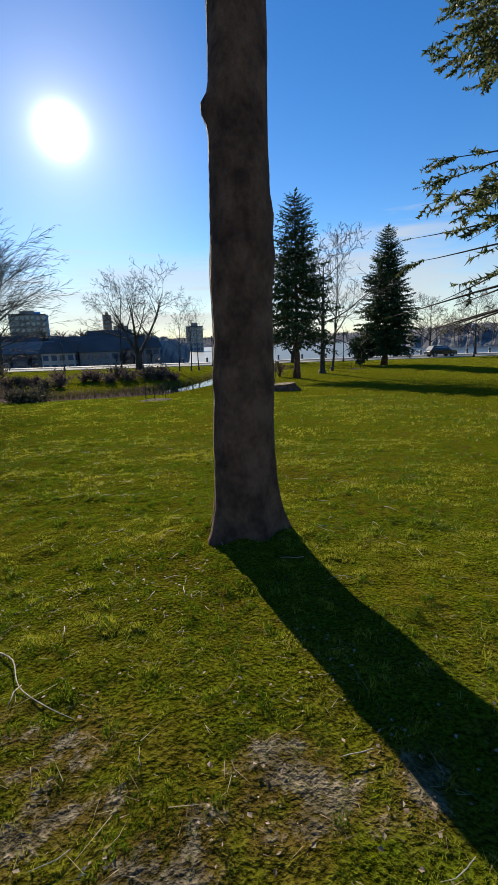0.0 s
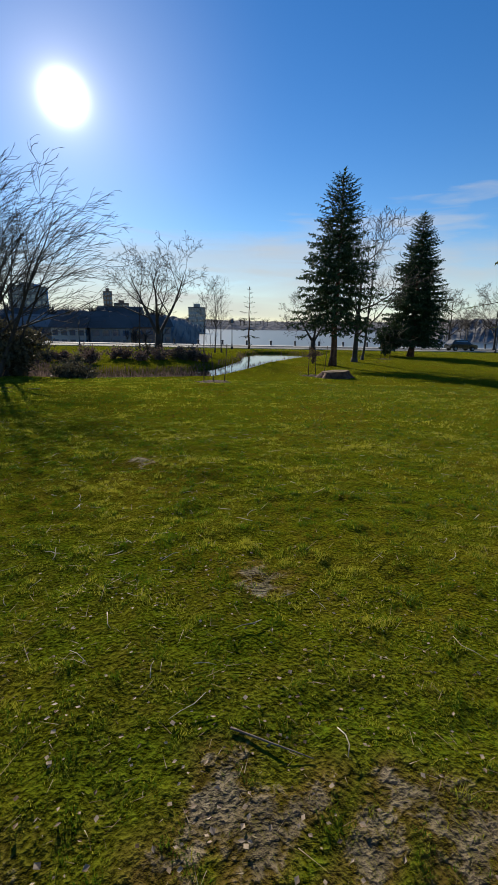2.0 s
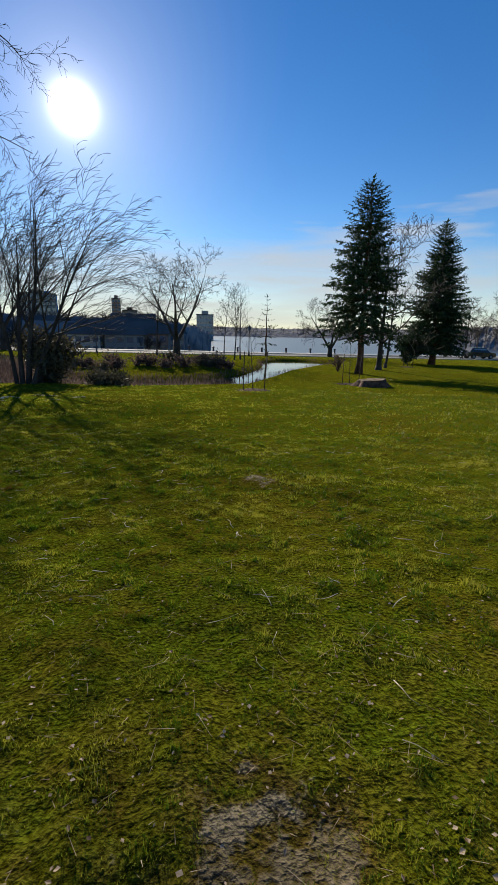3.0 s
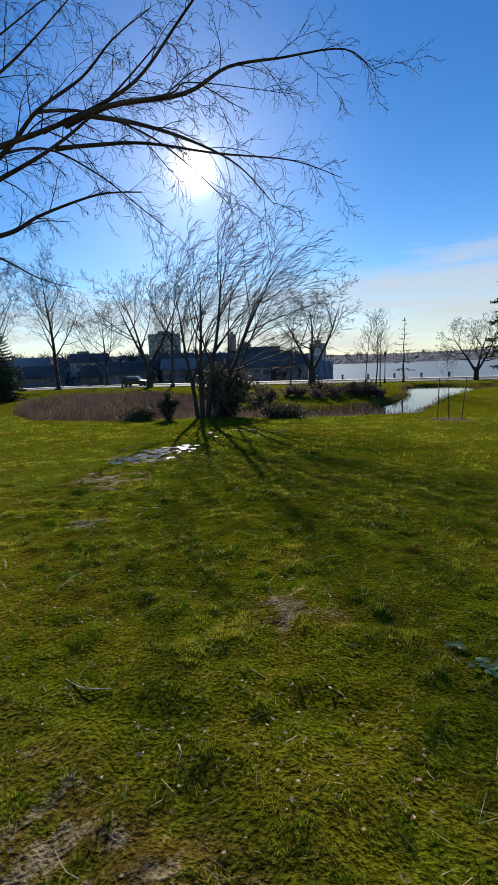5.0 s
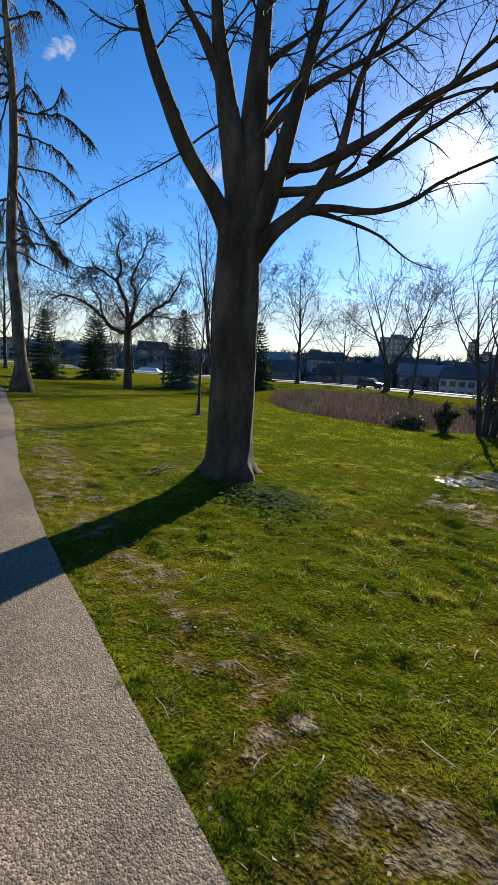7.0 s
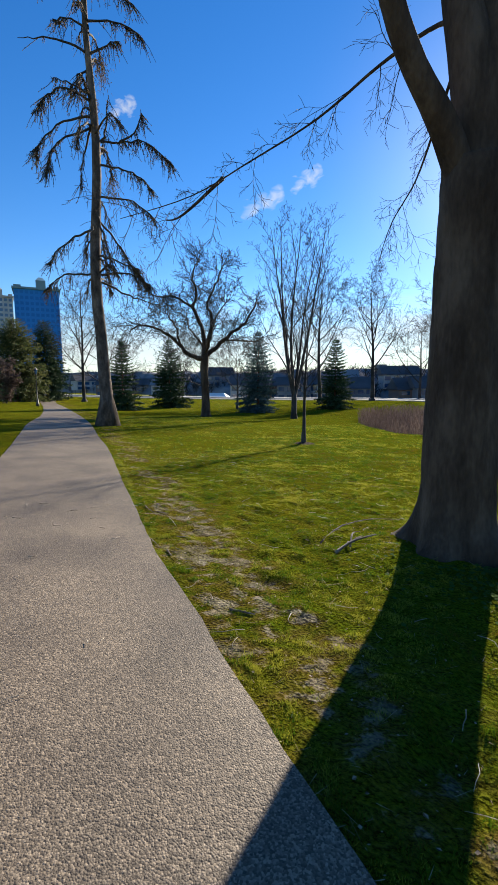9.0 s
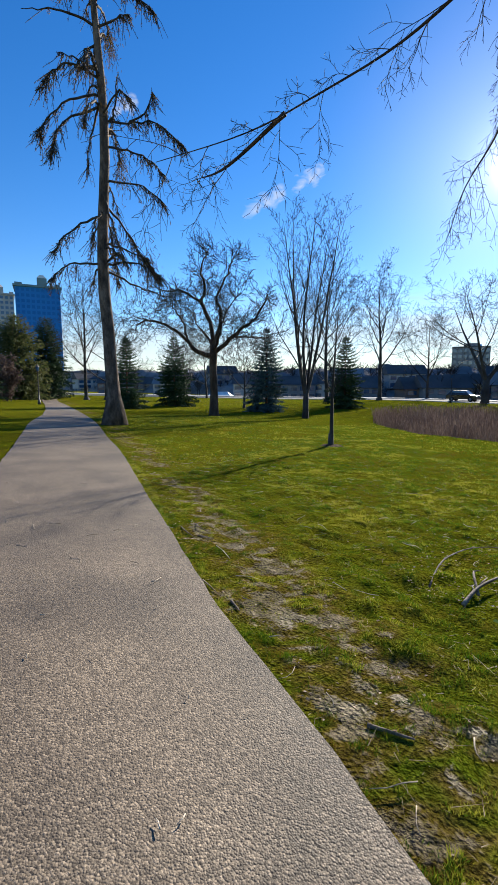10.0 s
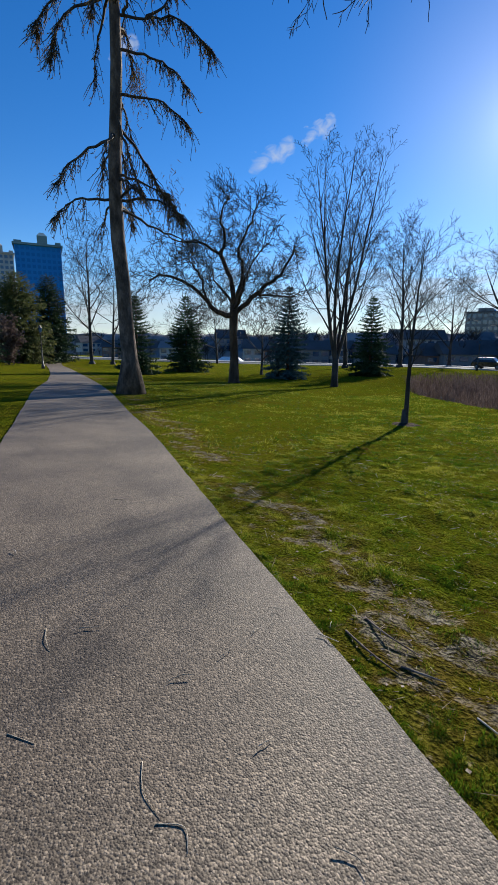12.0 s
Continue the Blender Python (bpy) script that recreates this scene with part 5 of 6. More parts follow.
def bark_piece(x, y, ln, wide, turn, seed):
    """A curled flake of bark with a ragged outline and some thickness."""
    r = random.Random(seed)
    n, m = 9, 4
    v, f = [], []
    for side in (0, 1):
        for i in range(n + 1):
            u = i / n - 0.5
            w = wide * (1 - (2 * u) ** 4 * 0.7) * r.uniform(0.85, 1.1)
            for k in range(m + 1):
                q = k / m - 0.5
                v.append(Vector((u * ln, q * w, 0.008 * (1 - 4 * q * q) + 0.005 * math.sin(u * 5) + 0.008 - 0.006 * side)))
    half = (n + 1) * (m + 1)
    for i in range(n):
        for k in range(m):
            a = i * (m + 1) + k
            f += [(a, a + m + 1, a + m + 2, a + 1), (half + a + 1, half + a + m + 2, half + a + m + 1, half + a)]
    rim = [i * (m + 1) for i in range(n + 1)] + [n * (m + 1) + k for k in range(1, m + 1)] + [i * (m + 1) + m for i in range(n - 1, -1, -1)] + list(range(m - 1, 0, -1))
    for a, b in zip(rim, rim[1:] + rim[:1]):
        f.append((a, b, half + b, half + a))
    ob = new("bark_piece", mesh_of("bark_piece", v, f, M_LEAFBARK, False))
    ob.location, ob.rotation_euler = (x, y, hz(x, y) + 0.004), (0, 0, turn)
    tagged(ob, "curled tan flake of dead bark on muddy soil", "bark")


M_LEAFBARK = mat("dead_bark_flake", [(0.2, 0.11, 0.065), (0.34, 0.2, 0.13), (0.46, 0.31, 0.21)], 14, 0.85, 0.5, 60, spec=0.1)
bark_piece(-3.3, 2.08, 0.2, 0.06, 0.4, 1)
bark_piece(-3.32, 2.17, 0.16, 0.032, 0.3, 2)


def weed_clump(x, y, count, size, seed):
    """A rosette of broad glossy leaves close to the soil."""
    r = random.Random(seed)
    root = thing("weed_clump", "small broad-leaved weed growing in the lawn", "weed", (x, y, hz(x, y)), group="weeds in the lawn")
    for k in range(count):
        a = k * 2.4 + r.uniform(-0.4, 0.4)
        ln, base = size * r.uniform(0.6, 1.1), Vector((r.gauss(0, size * 0.7), r.gauss(0, size * 0.5), 0.0))
        d, w = Vector((math.cos(a), math.sin(a), 0)), Vector((-math.sin(a), math.cos(a), 0))
        v, f = [], []
        for i, (u, wd) in enumerate(((0, 0.06), (0.3, 0.36), (0.6, 0.42), (0.85, 0.24), (1.0, 0.03))):
            c = base + d * ln * u + Vector((0, 0, 0.012 + ln * (0.55 * u - 0.4 * u * u)))
            v += [c - w * ln * wd + Vector((0, 0, 0.15 * ln * wd)), c, c + w * ln * wd + Vector((0, 0, 0.15 * ln * wd))]
        for i in range(4):
            f += [(3 * i, 3 * i + 1, 3 * i + 4, 3 * i + 3), (3 * i + 1, 3 * i + 2, 3 * i + 5, 3 * i + 4)]
        part("leaf", mesh_of("leaf", v, f, M_WEED, True), root)


M_WEED = mat("weed_leaf", [(0.03, 0.07, 0.015), (0.055, 0.11, 0.025), (0.09, 0.15, 0.05)], 20, 0.35, 0.2, 60, spec=0.4, translucent=0.2)
weed_clump(0.06, 3.36, 9, 0.05, 1)
weed_clump(0.2, 3.14, 16, 0.06, 2)


def puddle(x, y, w, l, turn, seed):
    r = random.Random(seed)
    n = 40
    v = []
    for k in range(n):
        a = k / n * 6.283
        q = 1 + 0.35 * noise.noise(Vector((math.cos(a) * 1.6, math.sin(a) * 1.6, seed))) + 0.12 * r.uniform(-1, 1)
        px, py = math.cos(a) * w * q, math.sin(a) * l * q
        v.append(Vector((x + px * math.cos(turn) - py * math.sin(turn), y + px * math.sin(turn) + py * math.cos(turn), 0)))
    for p in v:
        p.z = -0.0402 * p.y + 0.02
    tagged(new("puddle", mesh_of("puddle", v, [tuple(range(n))], M_PUDDLE)), "shallow rain puddle standing in the grass", "puddle", kind="structure")


for k in range(62):
    u = R.random()
    puddle(-4.95 + 0.6 * u + R.gauss(0, 0.26), 9.7 + 2.7 * u + R.gauss(0, 0.2), R.uniform(0.04, 0.15), R.uniform(0.05, 0.2), R.uniform(0.2, 0.8), k)
for k in range(9):
    puddle(-3.6 + R.gauss(0, 0.7), 15.2 + R.gauss(0, 0.5), R.uniform(0.1, 0.3), R.uniform(0.05, 0.12), R.uniform(0, 0.6), 40 + k)


ED = np.array(EDGE[::-1])


def edge_y(x):
    return np.interp(x, ED[:, 0], ED[:, 1])


def scatter_blades(n, x0, x1, y0, y1, high, wide, keep, seed, lie=0.0, follow=True):
    """Single blades standing (or lying) on the ground, as loose triangles."""
    g = np.random.default_rng(seed)
    x = g.uniform(x0, x1, n)
    y = edge_y(x) + g.uniform(y0, y1, n) * 1.08 if follow else g.uniform(y0, y1, n)
    k = keep(x, y, g)
    x, y = x[k], y[k]
    z = height(x, y)
    a = g.uniform(0, 2 * np.pi, len(x))
    tuft = 0.17 + 2.7 * (0.5 * vnoise(x, y, 9.0, 31) + 0.5 * vnoise(x, y, 21.0, 33)) ** 2.9 * (0.8 + 0.4 * vnoise(x, y, 1.3, 32))
    h = g.uniform(high * 0.45, high, len(x)) * tuft
    w = g.uniform(wide * 0.6, wide, len(x))
    b = g.uniform(0, 2 * np.pi, len(x))
    lean = g.uniform(0.15, 0.95, len(x)) * h * (1 + 3 * lie)
    up = h * (1 - 0.93 * lie)
    p = np.stack([x, y, z - 0.004 * (1 - lie) + 0.012 * lie], 1)
    s = np.stack([np.cos(a) * w, np.sin(a) * w, np.zeros_like(a)], 1)
    t = p + np.stack([np.cos(b) * lean, np.sin(b) * lean, up], 1)
    return np.stack([p - s, p + s, t], 1)


def grassy(x, y):
    d, s = dist_line(x, y, EDGE)
    return np.where(s < 0, d, -d)


def keep_turf(lo, hi):
    def k(x, y, g):
        d = grassy(x, y) - 0.06 * (vnoise(x, y, 5, 8) - 0.5)
        thin = 1 - 0.9 * ease(0.22, 0.5, mud_at(x, y) - 0.3 * (vnoise(x, y, 6.0, 12) - 0.35))
        patch = np.clip(0.12 + 1.9 * (0.5 * vnoise(x, y, 9.0, 31) + 0.5 * vnoise(x, y, 21.0, 33)) ** 1.7 * (0.5 + 0.8 * vnoise(x, y, 1.6, 9)), 0, 1)
        off = (np.hypot(x - MX, y - MY) > 0.5) & (np.hypot(x - 7.27, y - 2.06) > 0.33)
        dr, sr = dist_line(x, y, ROAD)
        off = off & ~inside(x, y, BASIN) & (sr <= 0) & (dr > 2.5)
        return (d > lo - 0.02) & (d < hi) & off & (g.random(len(x)) < thin * patch)
    return k


turf = [scatter_blades(150000, -16.5, 9.5, -0.08, 0.22, 0.03, 0.0028, keep_turf(-0.03, 0.17), 9),
        scatter_blades(700000, -15.0, 9.0, 0.0, 2.4, 0.028, 0.0028, keep_turf(0.0, 2.4), 1),
        scatter_blades(560000, -16.0, 9.5, 2.3, 5.0, 0.032, 0.0042, keep_turf(2.2, 4.8), 7),
        scatter_blades(370000, -18.0, 11.5, 4.6, 9.5, 0.042, 0.007, keep_turf(4.6, 9.2), 2),
        scatter_blades(220000, -22, 15, 9.0, 21.0, 0.05, 0.013, keep_turf(8.8, 20.5), 3),
        scatter_blades(240000, -85, 46, 4.0, 62.0, 0.065, 0.028, keep_turf(8.8, 90.0), 8, follow=False),
        scatter_blades(70000, -34, -15, 0.0, 10.0, 0.05, 0.012, keep_turf(0.0, 9.0), 4)]
tagged(new("grass", tris("grass", np.concatenate(turf), M_GRASS)), "short uneven green and yellowing lawn grass", "grass", kind="stuff")


def keep_mud(lo, hi, power):
    def k(x, y, g):
        d = grassy(x, y)
        return (d > lo) & (d < hi) & (g.random(len(x)) < np.clip(mud_at(x, y) * power, 0.16, 1))
    return k


straw = [scatter_blades(70000, -16.5, 9.2, -0.06, 3.0, 0.06, 0.0022, keep_mud(-0.06, 4.0, 0.3), 5, lie=0.85),
         scatter_blades(40000, -16.5, 10, 3, 9, 0.07, 0.004, keep_mud(2.8, 9, 0.3), 6, lie=0.85)]
tagged(new("dry_straw", tris("dry_straw", np.concatenate(straw), M_STRAW)), "dead straw and thatch matted over bare soil", "straw", kind="stuff")


def leaf_litter():
    g = np.random.default_rng(12)
    out = []
    n = 34000
    x = g.uniform(-16, 10, n)
    y = edge_y(x) + g.uniform(0, 12, n) * np.sqrt(g.random(n)) * 1.08
    d = grassy(x, y)
    k = (d > 0.02) & (d < 11) & (g.random(n) < np.clip(0.07 + 0.4 * (vnoise(x, y, 0.8, 41) > 0.68) + 0.5 * mud_at(x, y), 0, 1))
    x, y = x[k], y[k]
    z = height(x, y)
    for px, py, pz in zip(x, y, z):
        a, s = g.uniform(0, 6.28), g.uniform(0.005, 0.014)
        c = Vector((px, py, pz + g.uniform(0.008, 0.022)))
        u = Vector((math.cos(a), math.sin(a), g.uniform(-0.25, 0.3))) * s
        w = Vector((-math.sin(a) + 0.3 * math.cos(a), math.cos(a), g.uniform(-0.25, 0.35))) * s * g.uniform(0.5, 0.95)
        fold = Vector((0, 0, s * g.uniform(0.0, 0.35)))
        for tri in ((c - u, c + w + fold, c + u), (c - u, c + u, c - w + fold)):
            out.append([tuple(p) for p in tri])
    tagged(new("leaf_litter", tris("leaf_litter", np.array(out), M_LEAF)), "scattered curled brown dead leaves on the lawn", "leaves", kind="stuff")


leaf_litter()


def twig_litter():
    r = random.Random(13)
    b = Buf()
    made = 0
    while made < 520:
        x, y = r.uniform(-15.5, 9), r.uniform(-5, 10)
        d = float(grassy(np.array([x]), np.array([y]))[0])
        on_path = -2.6 < d <= 0
        if not (0.05 < d < 8 or (on_path and x < -6 and r.random() < 0.5)):
            continue
        made += 1
        lift = 0.03 if on_path else 0.022
        a, ln = r.uniform(0, 6.28), r.uniform(0.05, 0.22) * (0.6 if on_path else 1)
        pts, p = [], Vector((x, y, 0))
        for i in range(4):
            pts.append(Vector((p.x, p.y, hz(p.x, p.y) + lift + r.uniform(0, 0.01))))
            a += r.uniform(-0.5, 0.5)
            p = p + Vector((math.cos(a), math.sin(a), 0)) * ln / 3
        rr = r.uniform(0.0014, 0.0036)
        b.tube(pts, [rr, rr, rr * 0.8, rr * 0.5], 4)
    tagged(new("twig_litter", b.mesh("twig_litter", M_PALETWIG)), "small pale dry twigs strewn over grass and path", "twigs", kind="stuff")


twig_litter()


def ground_cover():
    g = np.random.default_rng(14)
    out = []
    for k in range(2600):
        a, q = g.uniform(0, 6.28), abs(g.normal(0, 0.55))
        x, y = -6.75 + math.cos(a) * q * 1.3, 5.95 + math.sin(a) * q * 0.8
        if math.hypot(x - MX, y - MY) < 0.6:
            continue
        s = g.uniform(0.012, 0.026)
        c = Vector((x, y, hz(x, y) + g.uniform(0.03, 0.07)))
        b = g.uniform(0, 6.28)
        u, w = Vector((math.cos(b), math.sin(b), g.uniform(-0.3, 0.3))) * s, Vector((-math.sin(b), math.cos(b), g.uniform(-0.3, 0.3))) * s
        out += [[tuple(c - u), tuple(c + w), tuple(c + u)], [tuple(c - u), tuple(c + u), tuple(c - w)]]
    tagged(new("ground_cover", tris("ground_cover", np.array(out), M_CLOVER)), "low leafy ground cover spreading from the maple roots", "ground cover", kind="stuff")


ground_cover()


def reeds():
    g = np.random.default_rng(15)
    n = 95000
    x, y = g.uniform(-28, 18, n), g.uniform(20, 58, n)
    d, s = dist_line(x, y, BASIN + BASIN[:1])
    d = np.where(inside(x, y, BASIN), d, -d)
    west = 1 - ease(-10.5, -7, x)
    open_water = ease(3.5, 6.5, x) * ease(0.5, 1.6, d)
    k = (d > 0.1) & (g.random(n) < np.clip(west + 0.75 * (1 - ease(2, 5, x)) + 0.4 * (1 - ease(0.6, 2.0, d)), 0, 1)) & (g.random(n) > open_water * 1.3)
    x, y, d, west = x[k], y[k], d[k], west[k]
    z = height(x, y)
    h = g.uniform(0.4, 1.0, len(x)) * (0.7 + 0.95 * west) * (0.6 + 0.7 * vnoise(x, y, 0.4, 4)) * (0.45 + 0.55 * ease(0, 2.5, d))
    w = g.uniform(0.006, 0.014, len(x))
    a, b = g.uniform(0, 6.28, len(x)), g.uniform(0, 6.28, len(x))
    lean = h * g.uniform(0.02, 0.75, len(x))
    p = np.stack([x, y, z - 0.03], 1)
    sd = np.stack([np.cos(a) * w, np.sin(a) * w, 0 * a], 1)
    t = p + np.stack([np.cos(b) * lean, np.sin(b) * lean, h], 1)
    tops = np.stack([t - sd * 1.6 - [0, 0, 0.12], t + sd * 1.6 - [0, 0, 0.12], t + [0, 0, 0.1]], 1)
    tagged(new("reed_bed", tris("reed_bed", np.concatenate([np.stack([p - sd, p + sd, t], 1), tops])[:], M_REED)), "dense bed of dead brown reeds in the pond", "reeds", kind="stuff")


reeds()


# ---- shore, road and distance ----
def along(line, d, s):
    """The point s metres along a line shifted sideways by d, and the line's turn there."""
    pts = [Vector((x, y)) for x, y in offset(line, d)]
    for a, b in zip(pts, pts[1:]):
        L = (b - a).length
        if s <= L:
            p = a + (b - a) * (s / L)
            return p.x, p.y, math.atan2(b.y - a.y, b.x - a.x)
        s -= L
    return pts[-1].x, pts[-1].y, 0.0


def bollard(x, y):
    root = thing("bollard", "short dark post on the lake promenade", "bollard", (x, y, hz(x, y) + 0.1), group="promenade bollards")
    b = Buf()
    b.tube([Vector((0, 0, z)) for z in (0, 0.1, 0.12, 0.55, 0.6, 0.72, 0.78)], [0.2, 0.2, 0.16, 0.14, 0.19, 0.18, 0.1], 10)
    part("post", b.mesh("post", M_IRON), root)
    return root


first = None
for k in range(34):
    x, y, _ = along(ROAD, 6.0, 225 + k * 3.9)
    if first is None:
        first = bollard(x, y)
    else:
        copy_thing(first, pose(x, y, hz(x, y) + 0.1))


def street_lamp(x, y, tall=4.0):
    root = thing("street_lamp", "black iron lamp post with a glass lantern", "street lamp", (x, y, hz(x, y) - 0.02), group="park lamps")
    b = Buf()
    b.tube([Vector((0, 0, z)) for z in (0, 0.35, 0.4, 0.7, 0.75, tall - 0.75, tall - 0.7, tall - 0.6)], [0.17, 0.15, 0.1, 0.09, 0.06, 0.045, 0.09, 0.05], 10)
    part("post", b.mesh("post", M_IRON), root)
    g = Buf()
    g.tube([Vector((0, 0, tall - 0.6)), Vector((0, 0, tall - 0.2))], [0.11, 0.17], 6)
    part("lantern", g.mesh("lantern", M_GLASS, False), root, "dull glass lantern")
    c = Buf()
    c.tube([Vector((0, 0, tall - 0.2)), Vector((0, 0, tall - 0.06)), Vector((0, 0, tall + 0.06))], [0.21, 0.1, 0.02], 6)
    part("cap", c.mesh("cap", M_IRON, False), root)
    return root


lamp = street_lamp(-54.6, 19.9)
for x, y in ((-93, 34.0), (7.9, 60.2), (26, 59.3), (-12.5, 62.2), (-46.0, 64.0), (-30.5, 66.0), (44, 57.5)):
    copy_thing(lamp, pose(x, y, hz(x, y) - 0.02))


def bench(x, y, turn):
    root = thing("park_bench", "dark park bench on a pale pad beside the path", "bench", (x, y, hz(x, y)), turn)
    for k in range(4):
        part("seat_slat", rounded("seat_slat", -0.8, -0.22 + k * 0.115, 0.42, 0.8, -0.13 + k * 0.115, 0.46, M_WOOD, 0.008), root)
    for k in range(3):
        part("back_slat", rounded("back_slat", -0.8, 0.25 + k * 0.02, 0.55 + k * 0.12, 0.8, 0.28 + k * 0.02, 0.64 + k * 0.12, M_WOOD, 0.008), root)
    for sx in (-0.65, 0.65):
        b = Buf()
        b.tube([Vector((sx, -0.2, 0)), Vector((sx, -0.2, 0.41)), Vector((sx, 0.22, 0.41)), Vector((sx, 0.34, 0.9))], [0.025] * 4, 6)
        b.tube([Vector((sx, 0.22, 0.41)), Vector((sx, 0.26, 0))], [0.025] * 2, 6)
        part("leg_frame", b.mesh("leg_frame", M_IRON), root)


bench(-22.7, 6.2, radians(158))


def car(x, y, turn, label, paint, tall=1.6):
    root = thing("parked_car", label, "car", (x, y, hz(x, y) + 0.03), turn)
    bm = bmesh.new()
    prof = [(-2.2, 0.35), (-2.2, 0.85), (-2.0, 1.0), (-1.5, tall), (0.5, tall), (1.15, 1.0), (2.1, 0.85), (2.2, 0.45), (2.15, 0.3)]
    sides = []
    for s in (-0.88, 0.88):
        sides.append([bm.verts.new((px, s * (0.82 if pz > 1.2 else 1), pz)) for px, pz in prof])
    n = len(prof)
    for i in range(n):
        bm.faces.new((sides[0][i], sides[0][(i + 1) % n], sides[1][(i + 1) % n], sides[1][i]))
    bm.faces.new(sides[0][::-1])
    bm.faces.new(sides[1])
    bmesh.ops.recalc_face_normals(bm, faces=bm.faces)
    bmesh.ops.bevel(bm, geom=bm.edges[:], offset=0.06, segments=2, affect="EDGES")
    me = bpy.data.meshes.new("body")
    bm.to_mesh(me)
    bm.free()
    me.materials.append(paint)
    part("body", me, root)
    for s in (-1, 1):
        v = [(-1.35, 0.79 * s, 1.05), (0.85, 0.79 * s, 1.05), (0.45, 0.742 * s, tall - 0.12), (-1.3, 0.742 * s, tall - 0.12)]
        v = [(a, b + 0.045 * s, c) for a, b, c in v]
        part("side_window", mesh_of("side_window", v + [(a, b - 0.03 * s, c) for a, b, c in v], [(0, 1, 2, 3), (7, 6, 5, 4), (0, 4, 5, 1), (1, 5, 6, 2), (2, 6, 7, 3), (3, 7, 4, 0)], M_GLASS), root)
        for wx in (-1.35, 1.35):
            b = Buf()
            b.tube([Vector((wx, s * 0.7, 0.33)), Vector((wx, s * 0.9, 0.33))], [0.33, 0.33], 18)
            w = part("wheel", b.mesh("wheel", M_RUBBER, False), root)
            c = Buf()
            c.tube([Vector((wx, s * 0.88, 0.33)), Vector((wx, s * 0.915, 0.33))], [0.2, 0.18], 12)
            part("rim", c.mesh("rim", M_STONE, False), w)
        part("lamp", rounded("lamp", 2.08, s * 0.6 - 0.15, 0.68, 2.2, s * 0.6 + 0.15, 0.8, M_WHITE, 0.02), root)


car(41.7, 62.2, 0.05, "dark estate car standing on the shore road", M_CAR)
car(-30.8, 71.8, -0.05, "dark car standing on the shore road", M_CAR)


def kiosk(x, y, turn):
    root = thing("park_shelter", "small white park shelter beyond the lawn", "shelter", (x, y, hz(x, y)), turn)
    part("walls", rounded("walls", -2.4, -1.6, 0, 2.4, 1.6, 2.3, M_WALL_A, 0.05), root)
    v = [(-2.8, -2, 2.3), (2.8, -2, 2.3), (2.8, 2, 2.3), (-2.8, 2, 2.3), (-1.6, 0, 3.4), (1.6, 0, 3.4)]
    part("roof", mesh_of("roof", v, [(0, 1, 5, 4), (2, 3, 4, 5), (1, 2, 5), (3, 0, 4), (3, 2, 1, 0)], M_WHITE), root)
    for k in (-1.4, 0, 1.4):
        part("window", rounded("window", k - 0.45, -1.63, 1.0, k + 0.45, -1.57, 1.9, M_GLASS, 0.01), root)


kiosk(-78, 66, 0.6)


